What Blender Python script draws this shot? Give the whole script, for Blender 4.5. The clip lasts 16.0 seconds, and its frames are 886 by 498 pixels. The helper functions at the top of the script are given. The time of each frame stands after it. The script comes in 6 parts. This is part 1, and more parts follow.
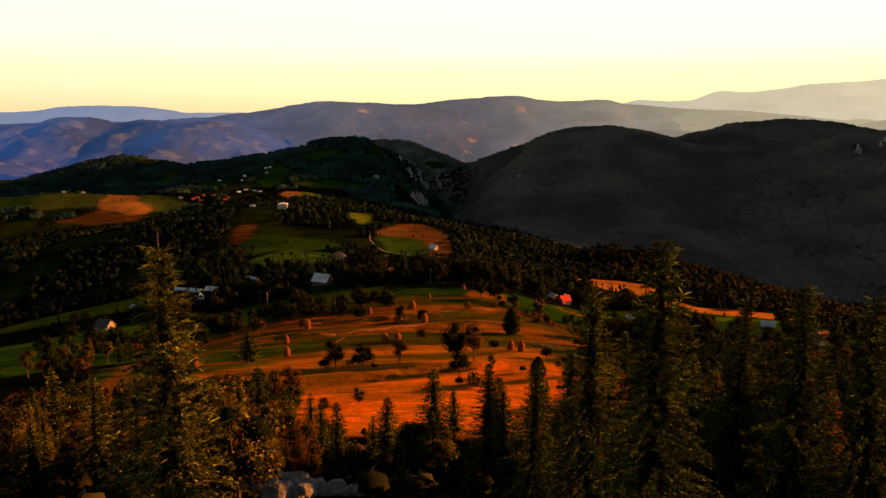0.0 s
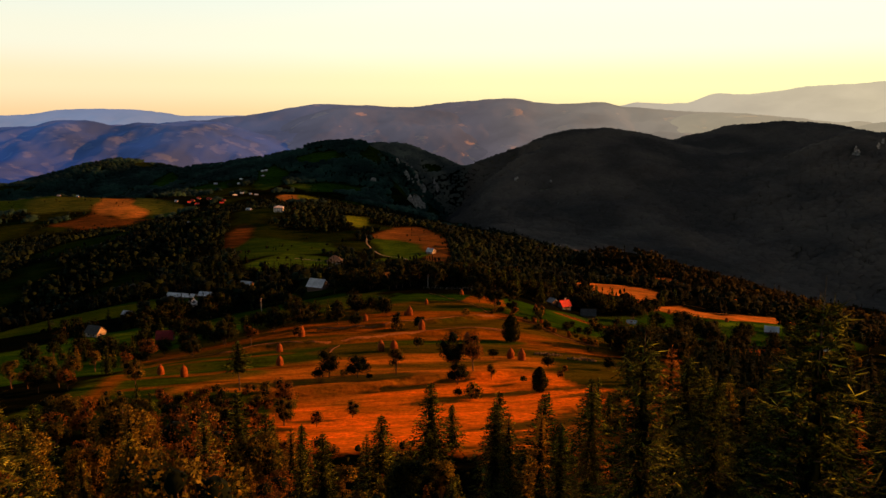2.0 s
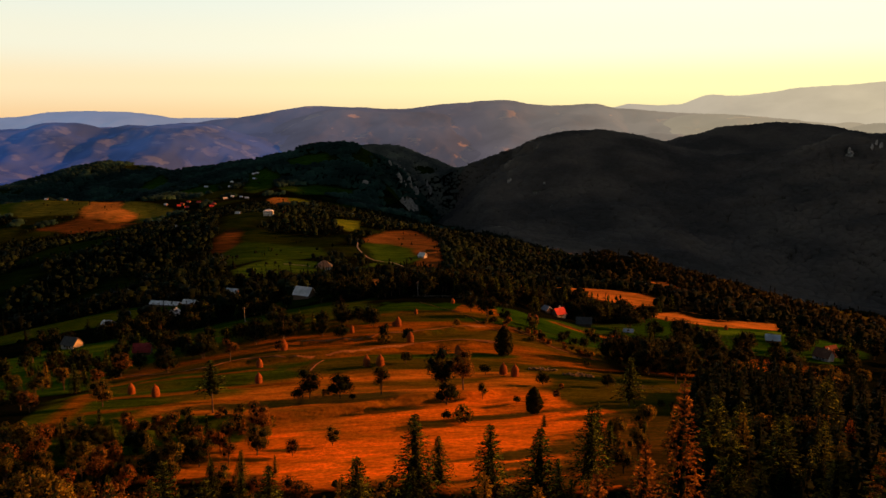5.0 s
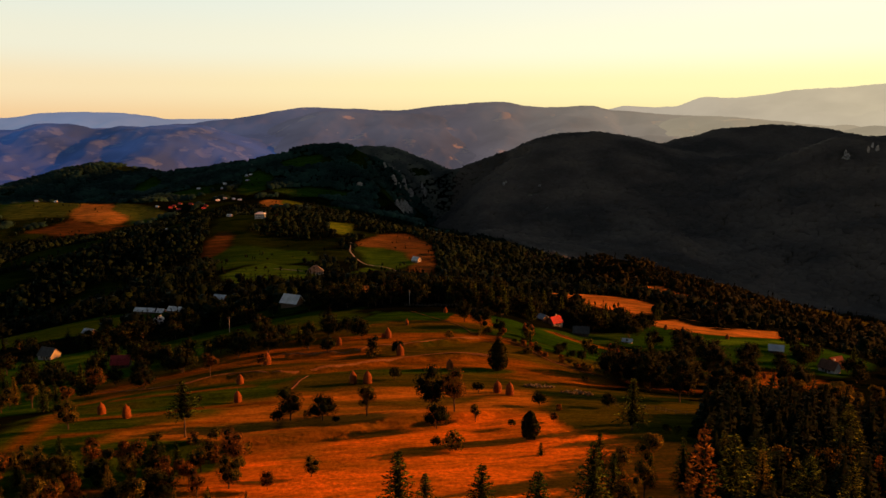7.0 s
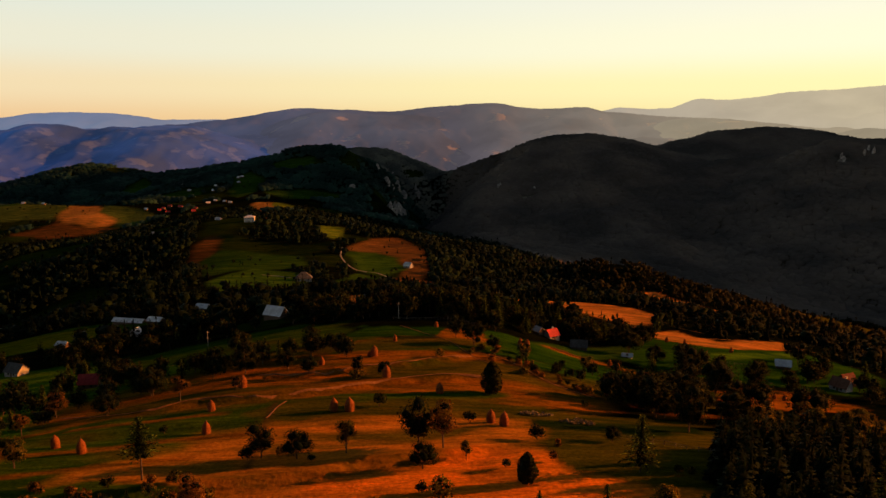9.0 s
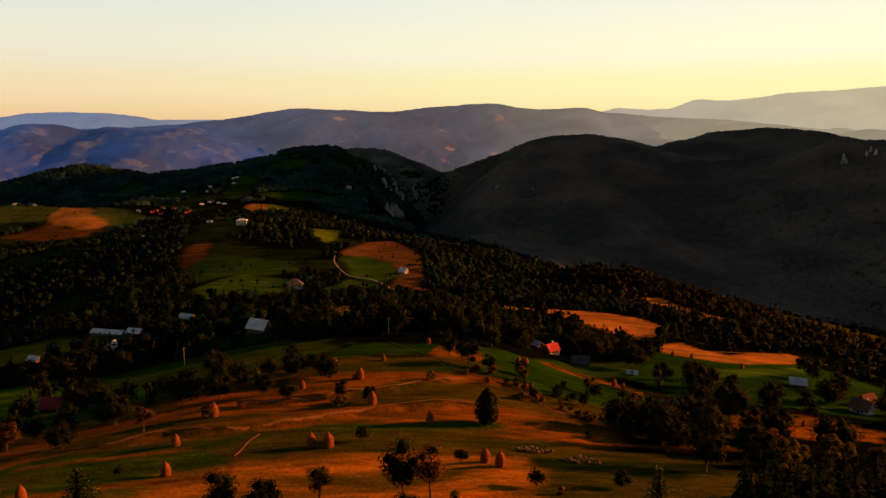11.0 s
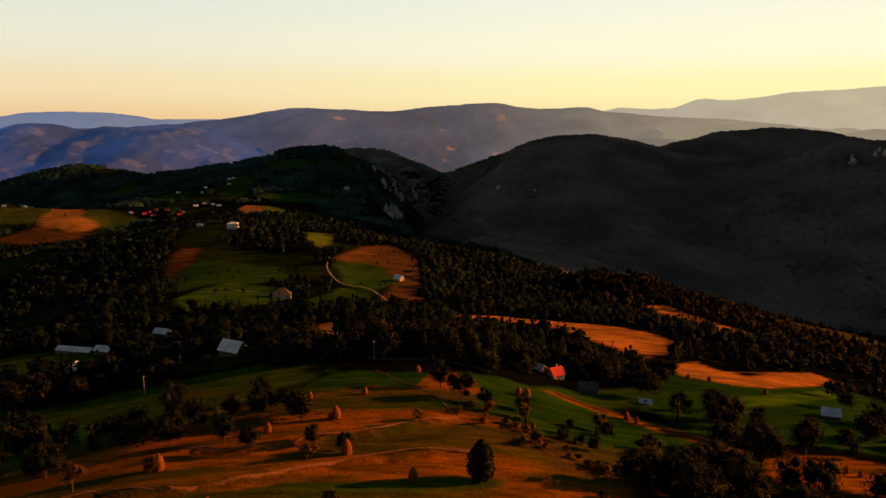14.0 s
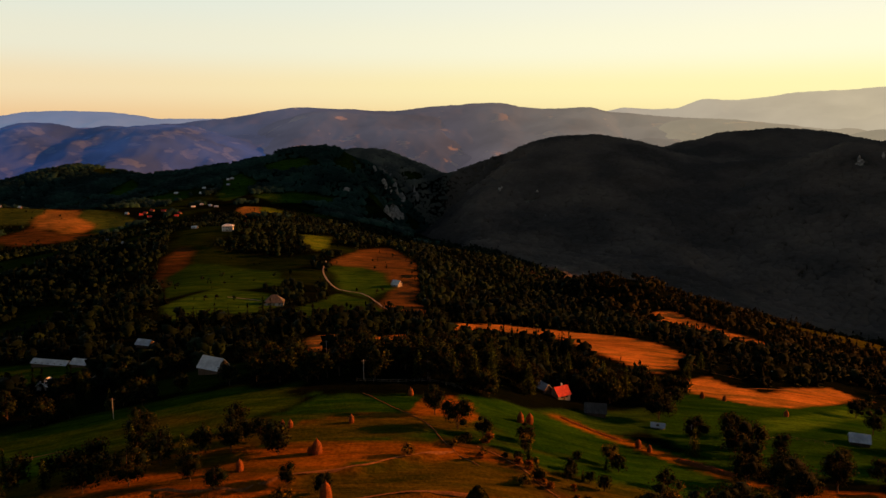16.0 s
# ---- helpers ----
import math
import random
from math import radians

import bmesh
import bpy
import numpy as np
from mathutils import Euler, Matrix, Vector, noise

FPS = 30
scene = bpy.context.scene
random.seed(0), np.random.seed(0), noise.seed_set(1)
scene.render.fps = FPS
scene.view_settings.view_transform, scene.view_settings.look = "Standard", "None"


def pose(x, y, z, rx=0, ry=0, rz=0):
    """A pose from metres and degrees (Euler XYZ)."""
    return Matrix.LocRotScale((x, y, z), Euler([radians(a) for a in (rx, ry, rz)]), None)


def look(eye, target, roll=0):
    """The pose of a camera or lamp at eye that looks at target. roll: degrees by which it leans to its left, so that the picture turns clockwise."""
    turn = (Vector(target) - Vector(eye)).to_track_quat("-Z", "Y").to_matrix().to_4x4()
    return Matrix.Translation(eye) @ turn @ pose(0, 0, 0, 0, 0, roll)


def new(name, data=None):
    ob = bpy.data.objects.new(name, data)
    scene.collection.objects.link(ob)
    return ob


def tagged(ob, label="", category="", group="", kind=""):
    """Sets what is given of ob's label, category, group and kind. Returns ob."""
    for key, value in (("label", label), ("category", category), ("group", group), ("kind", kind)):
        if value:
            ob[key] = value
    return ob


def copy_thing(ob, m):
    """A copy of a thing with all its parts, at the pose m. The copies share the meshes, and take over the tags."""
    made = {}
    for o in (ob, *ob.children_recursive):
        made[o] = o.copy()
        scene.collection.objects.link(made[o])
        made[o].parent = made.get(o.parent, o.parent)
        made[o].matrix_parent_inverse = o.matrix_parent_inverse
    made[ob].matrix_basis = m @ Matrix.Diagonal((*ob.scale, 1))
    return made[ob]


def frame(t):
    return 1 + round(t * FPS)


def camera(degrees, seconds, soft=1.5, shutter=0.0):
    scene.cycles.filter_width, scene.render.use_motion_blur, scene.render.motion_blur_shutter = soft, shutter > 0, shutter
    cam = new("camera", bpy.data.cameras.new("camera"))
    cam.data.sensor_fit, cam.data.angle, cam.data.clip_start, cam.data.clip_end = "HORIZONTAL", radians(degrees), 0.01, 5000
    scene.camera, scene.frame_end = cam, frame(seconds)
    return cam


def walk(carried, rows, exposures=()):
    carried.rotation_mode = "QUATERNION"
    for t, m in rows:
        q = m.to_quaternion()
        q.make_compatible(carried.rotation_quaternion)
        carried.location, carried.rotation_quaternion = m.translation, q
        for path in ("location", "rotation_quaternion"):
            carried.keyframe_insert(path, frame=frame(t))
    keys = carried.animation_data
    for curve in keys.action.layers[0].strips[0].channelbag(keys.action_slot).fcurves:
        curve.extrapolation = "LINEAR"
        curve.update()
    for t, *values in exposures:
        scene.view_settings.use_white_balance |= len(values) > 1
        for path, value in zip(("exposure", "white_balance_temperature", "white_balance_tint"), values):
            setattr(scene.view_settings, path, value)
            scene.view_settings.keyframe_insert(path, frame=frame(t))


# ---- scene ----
# camera: a drone gliding out over the meadow
cam = camera(62.0, 16.0, soft=1.5)
FLIGHT = [
    (0.0, 0.00, 0.00, 75.00, 80.065, -0.046, -0.366),
    (0.5, -0.02, 1.63, 74.84, 80.127, -0.053, -0.407),
    (1.0, -0.03, 3.32, 74.73, 80.185, -0.065, -0.453),
    (1.5, -0.03, 5.12, 74.68, 80.237, -0.092, -0.506),
    (2.0, 0.01, 7.05, 74.67, 80.275, -0.116, -0.571),
    (2.5, 0.13, 9.13, 74.67, 80.297, -0.127, -0.659),
    (3.0, 0.32, 11.26, 74.69, 80.307, -0.144, -0.769),
    (3.5, 0.57, 13.42, 74.70, 80.317, -0.173, -0.876),
    (6.0, 2.44, 24.93, 75.23, 80.471, -0.179, -1.220),
    (6.5, 2.79, 28.30, 75.32, 80.493, -0.137, -1.329),
    (7.0, 3.16, 31.86, 75.47, 80.522, -0.102, -1.446),
    (7.5, 3.55, 35.73, 75.70, 80.552, -0.069, -1.575),
    (8.0, 3.98, 39.98, 76.00, 80.571, -0.033, -1.702),
    (8.5, 4.49, 44.54, 76.32, 80.586, 0.001, -1.810),
    (9.0, 5.05, 49.23, 76.60, 80.602, 0.033, -1.894),
    (11.5, 8.62, 74.62, 77.70, 80.629, 0.097, -2.022),
    (12.0, 9.39, 79.99, 77.80, 80.623, 0.106, -2.007),
    (12.5, 10.22, 85.29, 77.91, 80.619, 0.118, -1.984),
    (13.0, 11.04, 90.46, 77.97, 80.615, 0.123, -1.952),
    (13.5, 11.79, 95.68, 78.03, 80.604, 0.118, -1.925),
    (14.0, 12.51, 101.07, 78.15, 80.591, 0.117, -1.901),
    (14.5, 13.26, 106.54, 78.31, 80.580, 0.126, -1.864),
    (15.0, 14.02, 111.92, 78.43, 80.572, 0.143, -1.817),
    (15.5, 14.72, 117.18, 78.51, 80.569, 0.166, -1.772),
    (16.0, 15.42, 122.38, 78.64, 80.572, 0.192, -1.722),
]
walk(cam, [(t, pose(x, y, z, rx, 0, rz) @ pose(0, 0, 0, 0, 0, roll)) for t, x, y, z, rx, roll, rz in FLIGHT],
     exposures=((0, 1.05, 6500, 6), (1.5, 0.88, 6500, 9), (3.5, 0.82, 6500, 10), (9, 0.64, 6500, 10), (16, 0.62, 6500, 10)))

# ---------------------------------------------------------------- sky, sun
SUN_HIGH, SUN_AZIMUTH = 14.0, 80.0  # degrees above the horizon; clockwise from +y
world = bpy.data.worlds.new("evening_sky")
scene.world = world
world.use_nodes = True
wn = world.node_tree.nodes
sky = wn.new("ShaderNodeTexSky")
sky.sky_type, sky.sun_disc = "NISHITA", False
sky.sun_elevation, sky.sun_rotation = radians(SUN_HIGH), radians(SUN_AZIMUTH)
sky.altitude, sky.air_density, sky.dust_density, sky.ozone_density = 900, 1.3, 7.0, 0.6
# evening haze over the sky: bright and warm along the horizon, deep towards the zenith, pale yellow near the sun
wl = world.node_tree.links
way, split = wn.new("ShaderNodeTexCoord"), wn.new("ShaderNodeSeparateXYZ")
wl.new(way.outputs["Generated"], split.inputs[0])


def sky_ramp(fac, stops):
    r = wn.new("ShaderNodeValToRGB")
    r.color_ramp.interpolation = "EASE"
    while len(r.color_ramp.elements) < len(stops):
        r.color_ramp.elements.new(0.5)
    for e, (p, c) in zip(r.color_ramp.elements, stops):
        e.position, e.color = p, (*c, 1)
    wl.new(fac, r.inputs[0])
    return r.outputs[0]


def toward(azimuth):
    n = wn.new("ShaderNodeVectorMath")
    n.operation = "DOT_PRODUCT"
    n.inputs[1].default_value = (math.sin(radians(azimuth)), math.cos(radians(azimuth)), 0)
    wl.new(way.outputs["Generated"], n.inputs[0])
    r = wn.new("ShaderNodeMapRange")
    r.inputs[1].default_value, r.inputs[2].default_value = -1.0, 1.0
    wl.new(n.outputs["Value"], r.inputs[0])
    return r.outputs[0]


def sky_mix(a, b, fac, how):
    n = wn.new("ShaderNodeMix")
    n.data_type, n.blend_type = "RGBA", how
    for socket, v in ((n.inputs[0], fac), (n.inputs[6], a), (n.inputs[7], b)):
        if isinstance(v, float):
            socket.default_value = v
        else:
            wl.new(v, socket)
    return n.outputs[2]


cool = sky_ramp(split.outputs[2], [(0.0, (0.93, 0.60, 0.30)), (0.05, (0.97, 0.78, 0.48)), (0.10, (0.90, 0.87, 0.68)), (0.17, (0.80, 0.86, 0.76)),
                                   (0.30, (0.20, 0.24, 0.27)), (0.5, (0.05, 0.07, 0.09)), (1.0, (0.018, 0.026, 0.04))])
glow = sky_ramp(split.outputs[2], [(0.0, (1.05, 0.84, 0.38)), (0.05, (1.10, 1.0, 0.50)), (0.10, (1.08, 1.04, 0.74)), (0.17, (1.0, 0.98, 0.80)),
                                   (0.30, (0.34, 0.32, 0.28)), (0.5, (0.06, 0.07, 0.09)), (1.0, (0.018, 0.026, 0.04))])
near_sun = sky_ramp(toward(60.0), [(0.5, (0, 0, 0)), (0.97, (1, 1, 1))])
behind = sky_ramp(toward(20.0), [(0.15, (0.60, 0.60, 0.64)), (0.75, (1, 1, 1))])
haze = sky_mix(sky_mix(cool, glow, near_sun, "MIX"), behind, 1.0, "MULTIPLY")
air = wn.new("ShaderNodeVectorMath")
air.operation = "SCALE"
air.inputs["Scale"].default_value = 0.006
wl.new(sky.outputs[0], air.inputs[0])
wl.new(sky_mix(haze, air.outputs[0], 1.0, "ADD"), wn["Background"].inputs[0])
wn["Background"].inputs[1].default_value = 0.60

sun_lamp = new("sun", bpy.data.lights.new("sun", "SUN"))
sun_lamp.data.energy, sun_lamp.data.angle, sun_lamp.data.color = 5.3, radians(0.6), (1.0, 0.29, 0.042)
a, e = radians(SUN_AZIMUTH), radians(SUN_HIGH)
sun_way = Vector((math.sin(a) * math.cos(e), math.cos(a) * math.cos(e), math.sin(e)))
sun_lamp.matrix_world = look(sun_way * 900, (0, 0, 0))

# ---------------------------------------------------------------- materials
def material(name, rough_ness=0.9, spec=0.2):
    m = bpy.data.materials.new(name)
    m.use_nodes = True
    b = m.node_tree.nodes["Principled BSDF"]
    b.inputs["Roughness"].default_value = rough_ness
    b.inputs["Specular IOR Level"].default_value = spec
    return m, m.node_tree.nodes, m.node_tree.links, b


def noise_node(nodes, links, scale, detail=4.0, coord="Object", distortion=0.0, stretch=None):
    co, n = nodes.new("ShaderNodeTexCoord"), nodes.new("ShaderNodeTexNoise")
    n.inputs["Scale"].default_value, n.inputs["Detail"].default_value = scale, detail
    n.inputs["Distortion"].default_value = distortion
    if stretch:
        grain = nodes.new("ShaderNodeMapping")
        grain.inputs["Scale"].default_value = stretch
        links.new(co.outputs[coord], grain.inputs["Vector"])
        links.new(grain.outputs[0], n.inputs["Vector"])
    else:
        links.new(co.outputs[coord], n.inputs["Vector"])
    return n.outputs["Fac"]


def ramp(nodes, links, fac, stops):
    r = nodes.new("ShaderNodeValToRGB")
    while len(r.color_ramp.elements) < len(stops):
        r.color_ramp.elements.new(0.5)
    for e, (p, c) in zip(r.color_ramp.elements, stops):
        e.position, e.color = p, (*c, 1)
    links.new(fac, r.inputs[0])
    return r.outputs[0]


def mix(nodes, links, a, b, fac, how="MIX"):
    n = nodes.new("ShaderNodeMix")
    n.data_type, n.blend_type = "RGBA", how
    for socket, v in ((n.inputs[0], fac), (n.inputs[6], a), (n.inputs[7], b)):
        if isinstance(v, (int, float)):
            socket.default_value = v
        elif isinstance(v, tuple):
            socket.default_value = (*v, 1)
        else:
            links.new(v, socket)
    return n.outputs[2]


def bump(nodes, links, height, strength, distance, shader):
    n = nodes.new("ShaderNodeBump")
    n.inputs["Strength"].default_value, n.inputs["Distance"].default_value = strength, distance
    links.new(height, n.inputs["Height"])
    links.new(n.outputs[0], shader.inputs["Normal"])


def surface(name, dark, light, scale, rough_ness=0.85, relief=0.02, spec=0.2, coarse=0.25):
    """Two scales of variation and a fine relief."""
    m, nodes, links, b = material(name, rough_ness, spec)
    fine, wide = noise_node(nodes, links, scale), noise_node(nodes, links, scale * coarse, 2)
    c = ramp(nodes, links, fine, [(0.3, dark), (0.7, light)])
    c = mix(nodes, links, c, mix(nodes, links, c, ramp(nodes, links, wide, [(0.3, (0.62, 0.6, 0.58)), (0.7, (1.12, 1.1, 1.08))]), 1.0, "MULTIPLY"), 0.8)
    links.new(c, b.inputs["Base Color"])
    if relief:
        bump(nodes, links, fine, 0.6, relief, b)
    return m


def foliage(name, dark, light, glow, amount=0.35, clumps=0.0, low=(0.25, 0.3, 0.3), high=(1.5, 1.35, 1.2)):
    """Leaves or needles: each clump differs a little, and light passes through."""
    m, nodes, links, b = material(name, 0.85, 0.05)
    rare = 0.14 if clumps > 0.5 else 0.3  # conifers: few random sprays bright as if sunlit, over dark needles
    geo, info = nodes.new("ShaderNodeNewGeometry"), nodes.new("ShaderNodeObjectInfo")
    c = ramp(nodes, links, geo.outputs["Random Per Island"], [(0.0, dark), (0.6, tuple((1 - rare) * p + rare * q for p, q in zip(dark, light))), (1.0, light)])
    tone = ramp(nodes, links, info.outputs["Random"], [(0.0, (0.72, 0.8, 0.8)), (0.5, (1, 1, 1)), (1.0, (1.3, 1.08, 0.85))])
    c = mix(nodes, links, c, tone, 1.0, "MULTIPLY")
    if clumps:
        # noise of bright and dark tufts; on the spruces it imitates sunlit clumps
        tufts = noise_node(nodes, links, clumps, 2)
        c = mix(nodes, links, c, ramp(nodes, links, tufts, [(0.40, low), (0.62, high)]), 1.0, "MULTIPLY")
    links.new(c, b.inputs["Base Color"])
    t, s = nodes.new("ShaderNodeBsdfTranslucent"), nodes.new("ShaderNodeMixShader")
    links.new(mix(nodes, links, c, glow, 1.0, "MULTIPLY"), t.inputs["Color"])
    s.inputs[0].default_value = amount
    links.new(b.outputs[0], s.inputs[1])
    links.new(t.outputs[0], s.inputs[2])
    links.new(s.outputs[0], nodes["Material Output"].inputs["Surface"])
    return m


DARK = foliage("forest_foliage_and_crown_shade", (0.003, 0.007, 0.003), (0.008, 0.017, 0.006), (1.2, 1.1, 0.7), 0.03, 0.02, (0.5, 0.55, 0.6), (1.5, 1.5, 1.2))
# far mountain: distance haze put into the leaf colour as a pale grey
HAZED_HILLWOOD = foliage("hazed_forest_foliage", (0.130, 0.112, 0.098), (0.152, 0.131, 0.114), (1.0, 1.0, 0.9), 0.05, 0.006, (0.66, 0.68, 0.7), (1.3, 1.22, 1.15))
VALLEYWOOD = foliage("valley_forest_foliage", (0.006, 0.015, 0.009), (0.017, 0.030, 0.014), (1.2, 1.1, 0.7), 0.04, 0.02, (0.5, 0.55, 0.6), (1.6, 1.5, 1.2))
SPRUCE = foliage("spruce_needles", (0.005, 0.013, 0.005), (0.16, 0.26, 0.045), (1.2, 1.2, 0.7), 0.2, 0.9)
# lighter copy of the spruce needles, sunlight put into the colour
SUNLIT_SPRUCE = foliage("painted_sunlit_needles", (0.020, 0.034, 0.010), (0.36, 0.46, 0.08), (1.3, 1.2, 0.7), 0.25, 1.1)
LEAF = foliage("green_leaves", (0.005, 0.011, 0.004), (0.050, 0.056, 0.011), (1.4, 1.2, 0.6), 0.12)
OLIVE = foliage("olive_leaves", (0.055, 0.055, 0.010), (0.25, 0.21, 0.03), (1.5, 1.1, 0.5), 0.25)
# little red in these leaves, to imitate softer light than the orange sun
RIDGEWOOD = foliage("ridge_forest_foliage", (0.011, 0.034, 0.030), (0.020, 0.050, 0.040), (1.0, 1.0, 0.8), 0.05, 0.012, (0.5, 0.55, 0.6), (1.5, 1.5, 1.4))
# paled too, for the haze in the gorge mouth
HAZED_GORGEWOOD = foliage("hazed_gorge_foliage", (0.125, 0.132, 0.118), (0.165, 0.165, 0.140), (1.0, 1.0, 0.8), 0.05, 0.012, (0.55, 0.6, 0.65), (1.35, 1.3, 1.2))
HEDGE = foliage("olive_hedge_leaves", (0.006, 0.009, 0.003), (0.028, 0.026, 0.007), (1.4, 1.1, 0.5), 0.12)
RUST = foliage("autumn_leaves", (0.10, 0.050, 0.012), (0.27, 0.135, 0.028), (1.4, 1.0, 0.5), 0.25)
BARK = surface("bark", (0.05, 0.035, 0.025), (0.17, 0.115, 0.08), 9.0, 0.95, 0.03)
HAY = surface("hay", (0.15, 0.046, 0.010), (0.33, 0.100, 0.020), 5.0, 0.95, 0.06)
STONE = surface("limestone", (0.16, 0.16, 0.15), (0.42, 0.41, 0.39), 1.2, 0.9, 0.15)

# land cover: a colour at each place, haze beyond the gorge included, with tufts and stains over it
GROUND, gn, gl, gb = material("meadow_and_forest_floor", 1.0, 0.0)
cover = gn.new("ShaderNodeVertexColor")
cover.layer_name = "cover"
tuft, patch, broad = noise_node(gn, gl, 1.1, 6), noise_node(gn, gl, 0.10, 5, distortion=0.6, stretch=(0.45, 1.9, 1)), noise_node(gn, gl, 0.012, 4)
gc = mix(gn, gl, cover.outputs[0], ramp(gn, gl, tuft, [(0.3, (0.68, 0.68, 0.64)), (0.7, (1.25, 1.22, 1.15))]), 1.0, "MULTIPLY")
gc = mix(gn, gl, gc, ramp(gn, gl, patch, [(0.32, (0.45, 0.62, 0.6)), (0.68, (1.45, 1.25, 1.15))]), 1.0, "MULTIPLY")
gc = mix(gn, gl, gc, ramp(gn, gl, broad, [(0.3, (0.85, 0.9, 0.9)), (0.7, (1.12, 1.08, 1.0))]), 1.0, "MULTIPLY")
gl.new(gc, gb.inputs["Base Color"])
streak = noise_node(gn, gl, 0.5, 5, distortion=0.8, stretch=(0.35, 1.5, 1))
gc = mix(gn, gl, gc, ramp(gn, gl, streak, [(0.34, (0.42, 0.45, 0.5)), (0.52, (1.0, 1.0, 1.0)), (0.7, (1.35, 1.3, 1.2))]), 0.55, "MULTIPLY")
gl.new(gc, gb.inputs["Base Color"])
bump(gn, gl, tuft, 0.7, 0.25, gb)

# ---------------------------------------------------------------- landform
def lattice(ix, iy, seed):
    n = (ix.astype(np.int64) * 374761393 + iy.astype(np.int64) * 668265263 + seed * 974711) & 0x7FFFFFFF
    n = ((n ^ (n >> 13)) * 1274126177) & 0x7FFFFFFF
    return ((n ^ (n >> 16)) & 0xFFFF) / 65535.0


def rough(x, y, size, seed=0, octaves=3):
    """Smooth value noise in -1..1, features of the given size in metres."""
    total, weight, amp = 0.0, 0.0, 1.0
    for o in range(octaves):
        u, v = x / size + 17.3 * o, y / size - 9.1 * o
        iu, iv = np.floor(u), np.floor(v)
        fu, fv = u - iu, v - iv
        fu, fv = fu * fu * (3 - 2 * fu), fv * fv * (3 - 2 * fv)
        a, b = lattice(iu, iv, seed + o), lattice(iu + 1, iv, seed + o)
        c, d = lattice(iu, iv + 1, seed + o), lattice(iu + 1, iv + 1, seed + o)
        total = total + amp * (a + (b - a) * fu + (c - a) * fv + (a - b - c + d) * fu * fv)
        weight += amp
        amp, size = amp * 0.5, size * 0.5
    return 2 * total / weight - 1


def glide(v, knots, values):
    """Monotone cubic through a few knots."""
    k, w = np.array(knots, float), np.array(values, float)
    h, s = np.diff(k), np.diff(w) / np.diff(k)
    m = np.zeros(len(k))
    same = s[:-1] * s[1:] > 0
    m[1:-1][same] = 2 * s[:-1][same] * s[1:][same] / (s[:-1] + s[1:])[same]
    m[0], m[-1] = s[0], s[-1]
    v = np.clip(v, k[0], k[-1])
    i = np.clip(np.searchsorted(k, v) - 1, 0, len(h) - 1)
    t = (v - k[i]) / h[i]
    return ((2 * t**3 - 3 * t**2 + 1) * w[i] + (t**3 - 2 * t**2 + t) * h[i] * m[i]
            + (3 * t**2 - 2 * t**3) * w[i + 1] + (t**3 - t**2) * h[i] * m[i + 1])


# the spur under the camera: heights along y on lines that run beside its crest
ALONG = (-150, 0, 45, 100, 150, 200, 245, 300, 370, 440, 530, 620, 720, 850, 1000, 1250)
SPUR = (
    (-420, (40, 36, 30, 8, -12, -28, -42, -56, -70, -84, -108, -128, -144, -150, -150, -140)),
    (-210, (56, 50, 40, 17, 2, -8, -18, -27, -34, -40, -46, -49, -56, -72, -62, -74)),
    (-110, (62, 58, 46, 20, 8, 2, -7, -15, -21, -27, -37, -41, -48, -51, -50, -72)),
    (-45, (66, 63, 51, 21, 10, 5, 1, -4, -9, -15, -31, -46, -52, -54, -60, -80)),
    (20, (66, 63, 51, 20, 12, 7, 0, -3, -7, -17, -34, -50, -54, -58, -74, -130)),
    (80, (62, 58, 48, 23, 13, 5, -6, -15, -24, -30, -40, -58, -72, -90, -112, -170)),
    (160, (54, 50, 42, 18, 8, 0, -12, -22, -29, -39, -46, -62, -82, -98, -130, -190)),
    (300, (40, 34, 26, 5, -8, -18, -28, -38, -52, -63, -75, -85, -92, -102, -140, -200)),
)


def spur(x, y):
    lines = [x0 for x0, _ in SPUR]
    rows = np.stack([glide(y, ALONG, z) for _, z in SPUR])
    v = np.clip(x, lines[0], lines[-1])
    i = np.clip(np.searchsorted(lines, v) - 1, 0, len(lines) - 2)
    k, n = np.array(lines, float), len(lines)
    h = (k[i + 1] - k[i])
    t = (v - k[i]) / h
    pick = lambda j: np.take_along_axis(rows, np.clip(j, 0, n - 1)[None], 0)[0]
    a, b = pick(i), pick(i + 1)
    ma = (b - pick(i - 1)) / (k[i + 1] - k[np.clip(i - 1, 0, n - 1)]) * h
    mb = (pick(i + 2) - a) / (k[np.clip(i + 2, 0, n - 1)] - k[i]) * h
    z = ((2 * t**3 - 3 * t**2 + 1) * a + (t**3 - 2 * t**2 + t) * ma + (3 * t**2 - 2 * t**3) * b + (t**3 - t**2) * mb)
    z = z - 0.22 * np.maximum(np.abs(x + 60) - 360, 0)
    far = np.clip((y - 1000) / 250, 0, 1)
    return np.maximum(z - 60 * far, -235)


def ridge(x, y, crest, slope, round_off=60.0, back=None):
    """A mountain: the highest of the slopes that fall from its crest line."""
    best = np.full(np.shape(x), -1e4)
    for (x0, y0, z0), (x1, y1, z1) in zip(crest, crest[1:]):
        dx, dy = x1 - x0, y1 - y0
        s = np.clip(((x - x0) * dx + (y - y0) * dy) / (dx * dx + dy * dy), 0, 1)
        ex, ey = x - x0 - s * dx, y - y0 - s * dy
        d = np.sqrt(ex * ex + ey * ey)
        k = np.where(ey > 0, back or slope, slope)
        best = np.maximum(best, z0 + s * (z1 - z0) - k * (np.sqrt(d * d + round_off**2) - round_off))
    return best


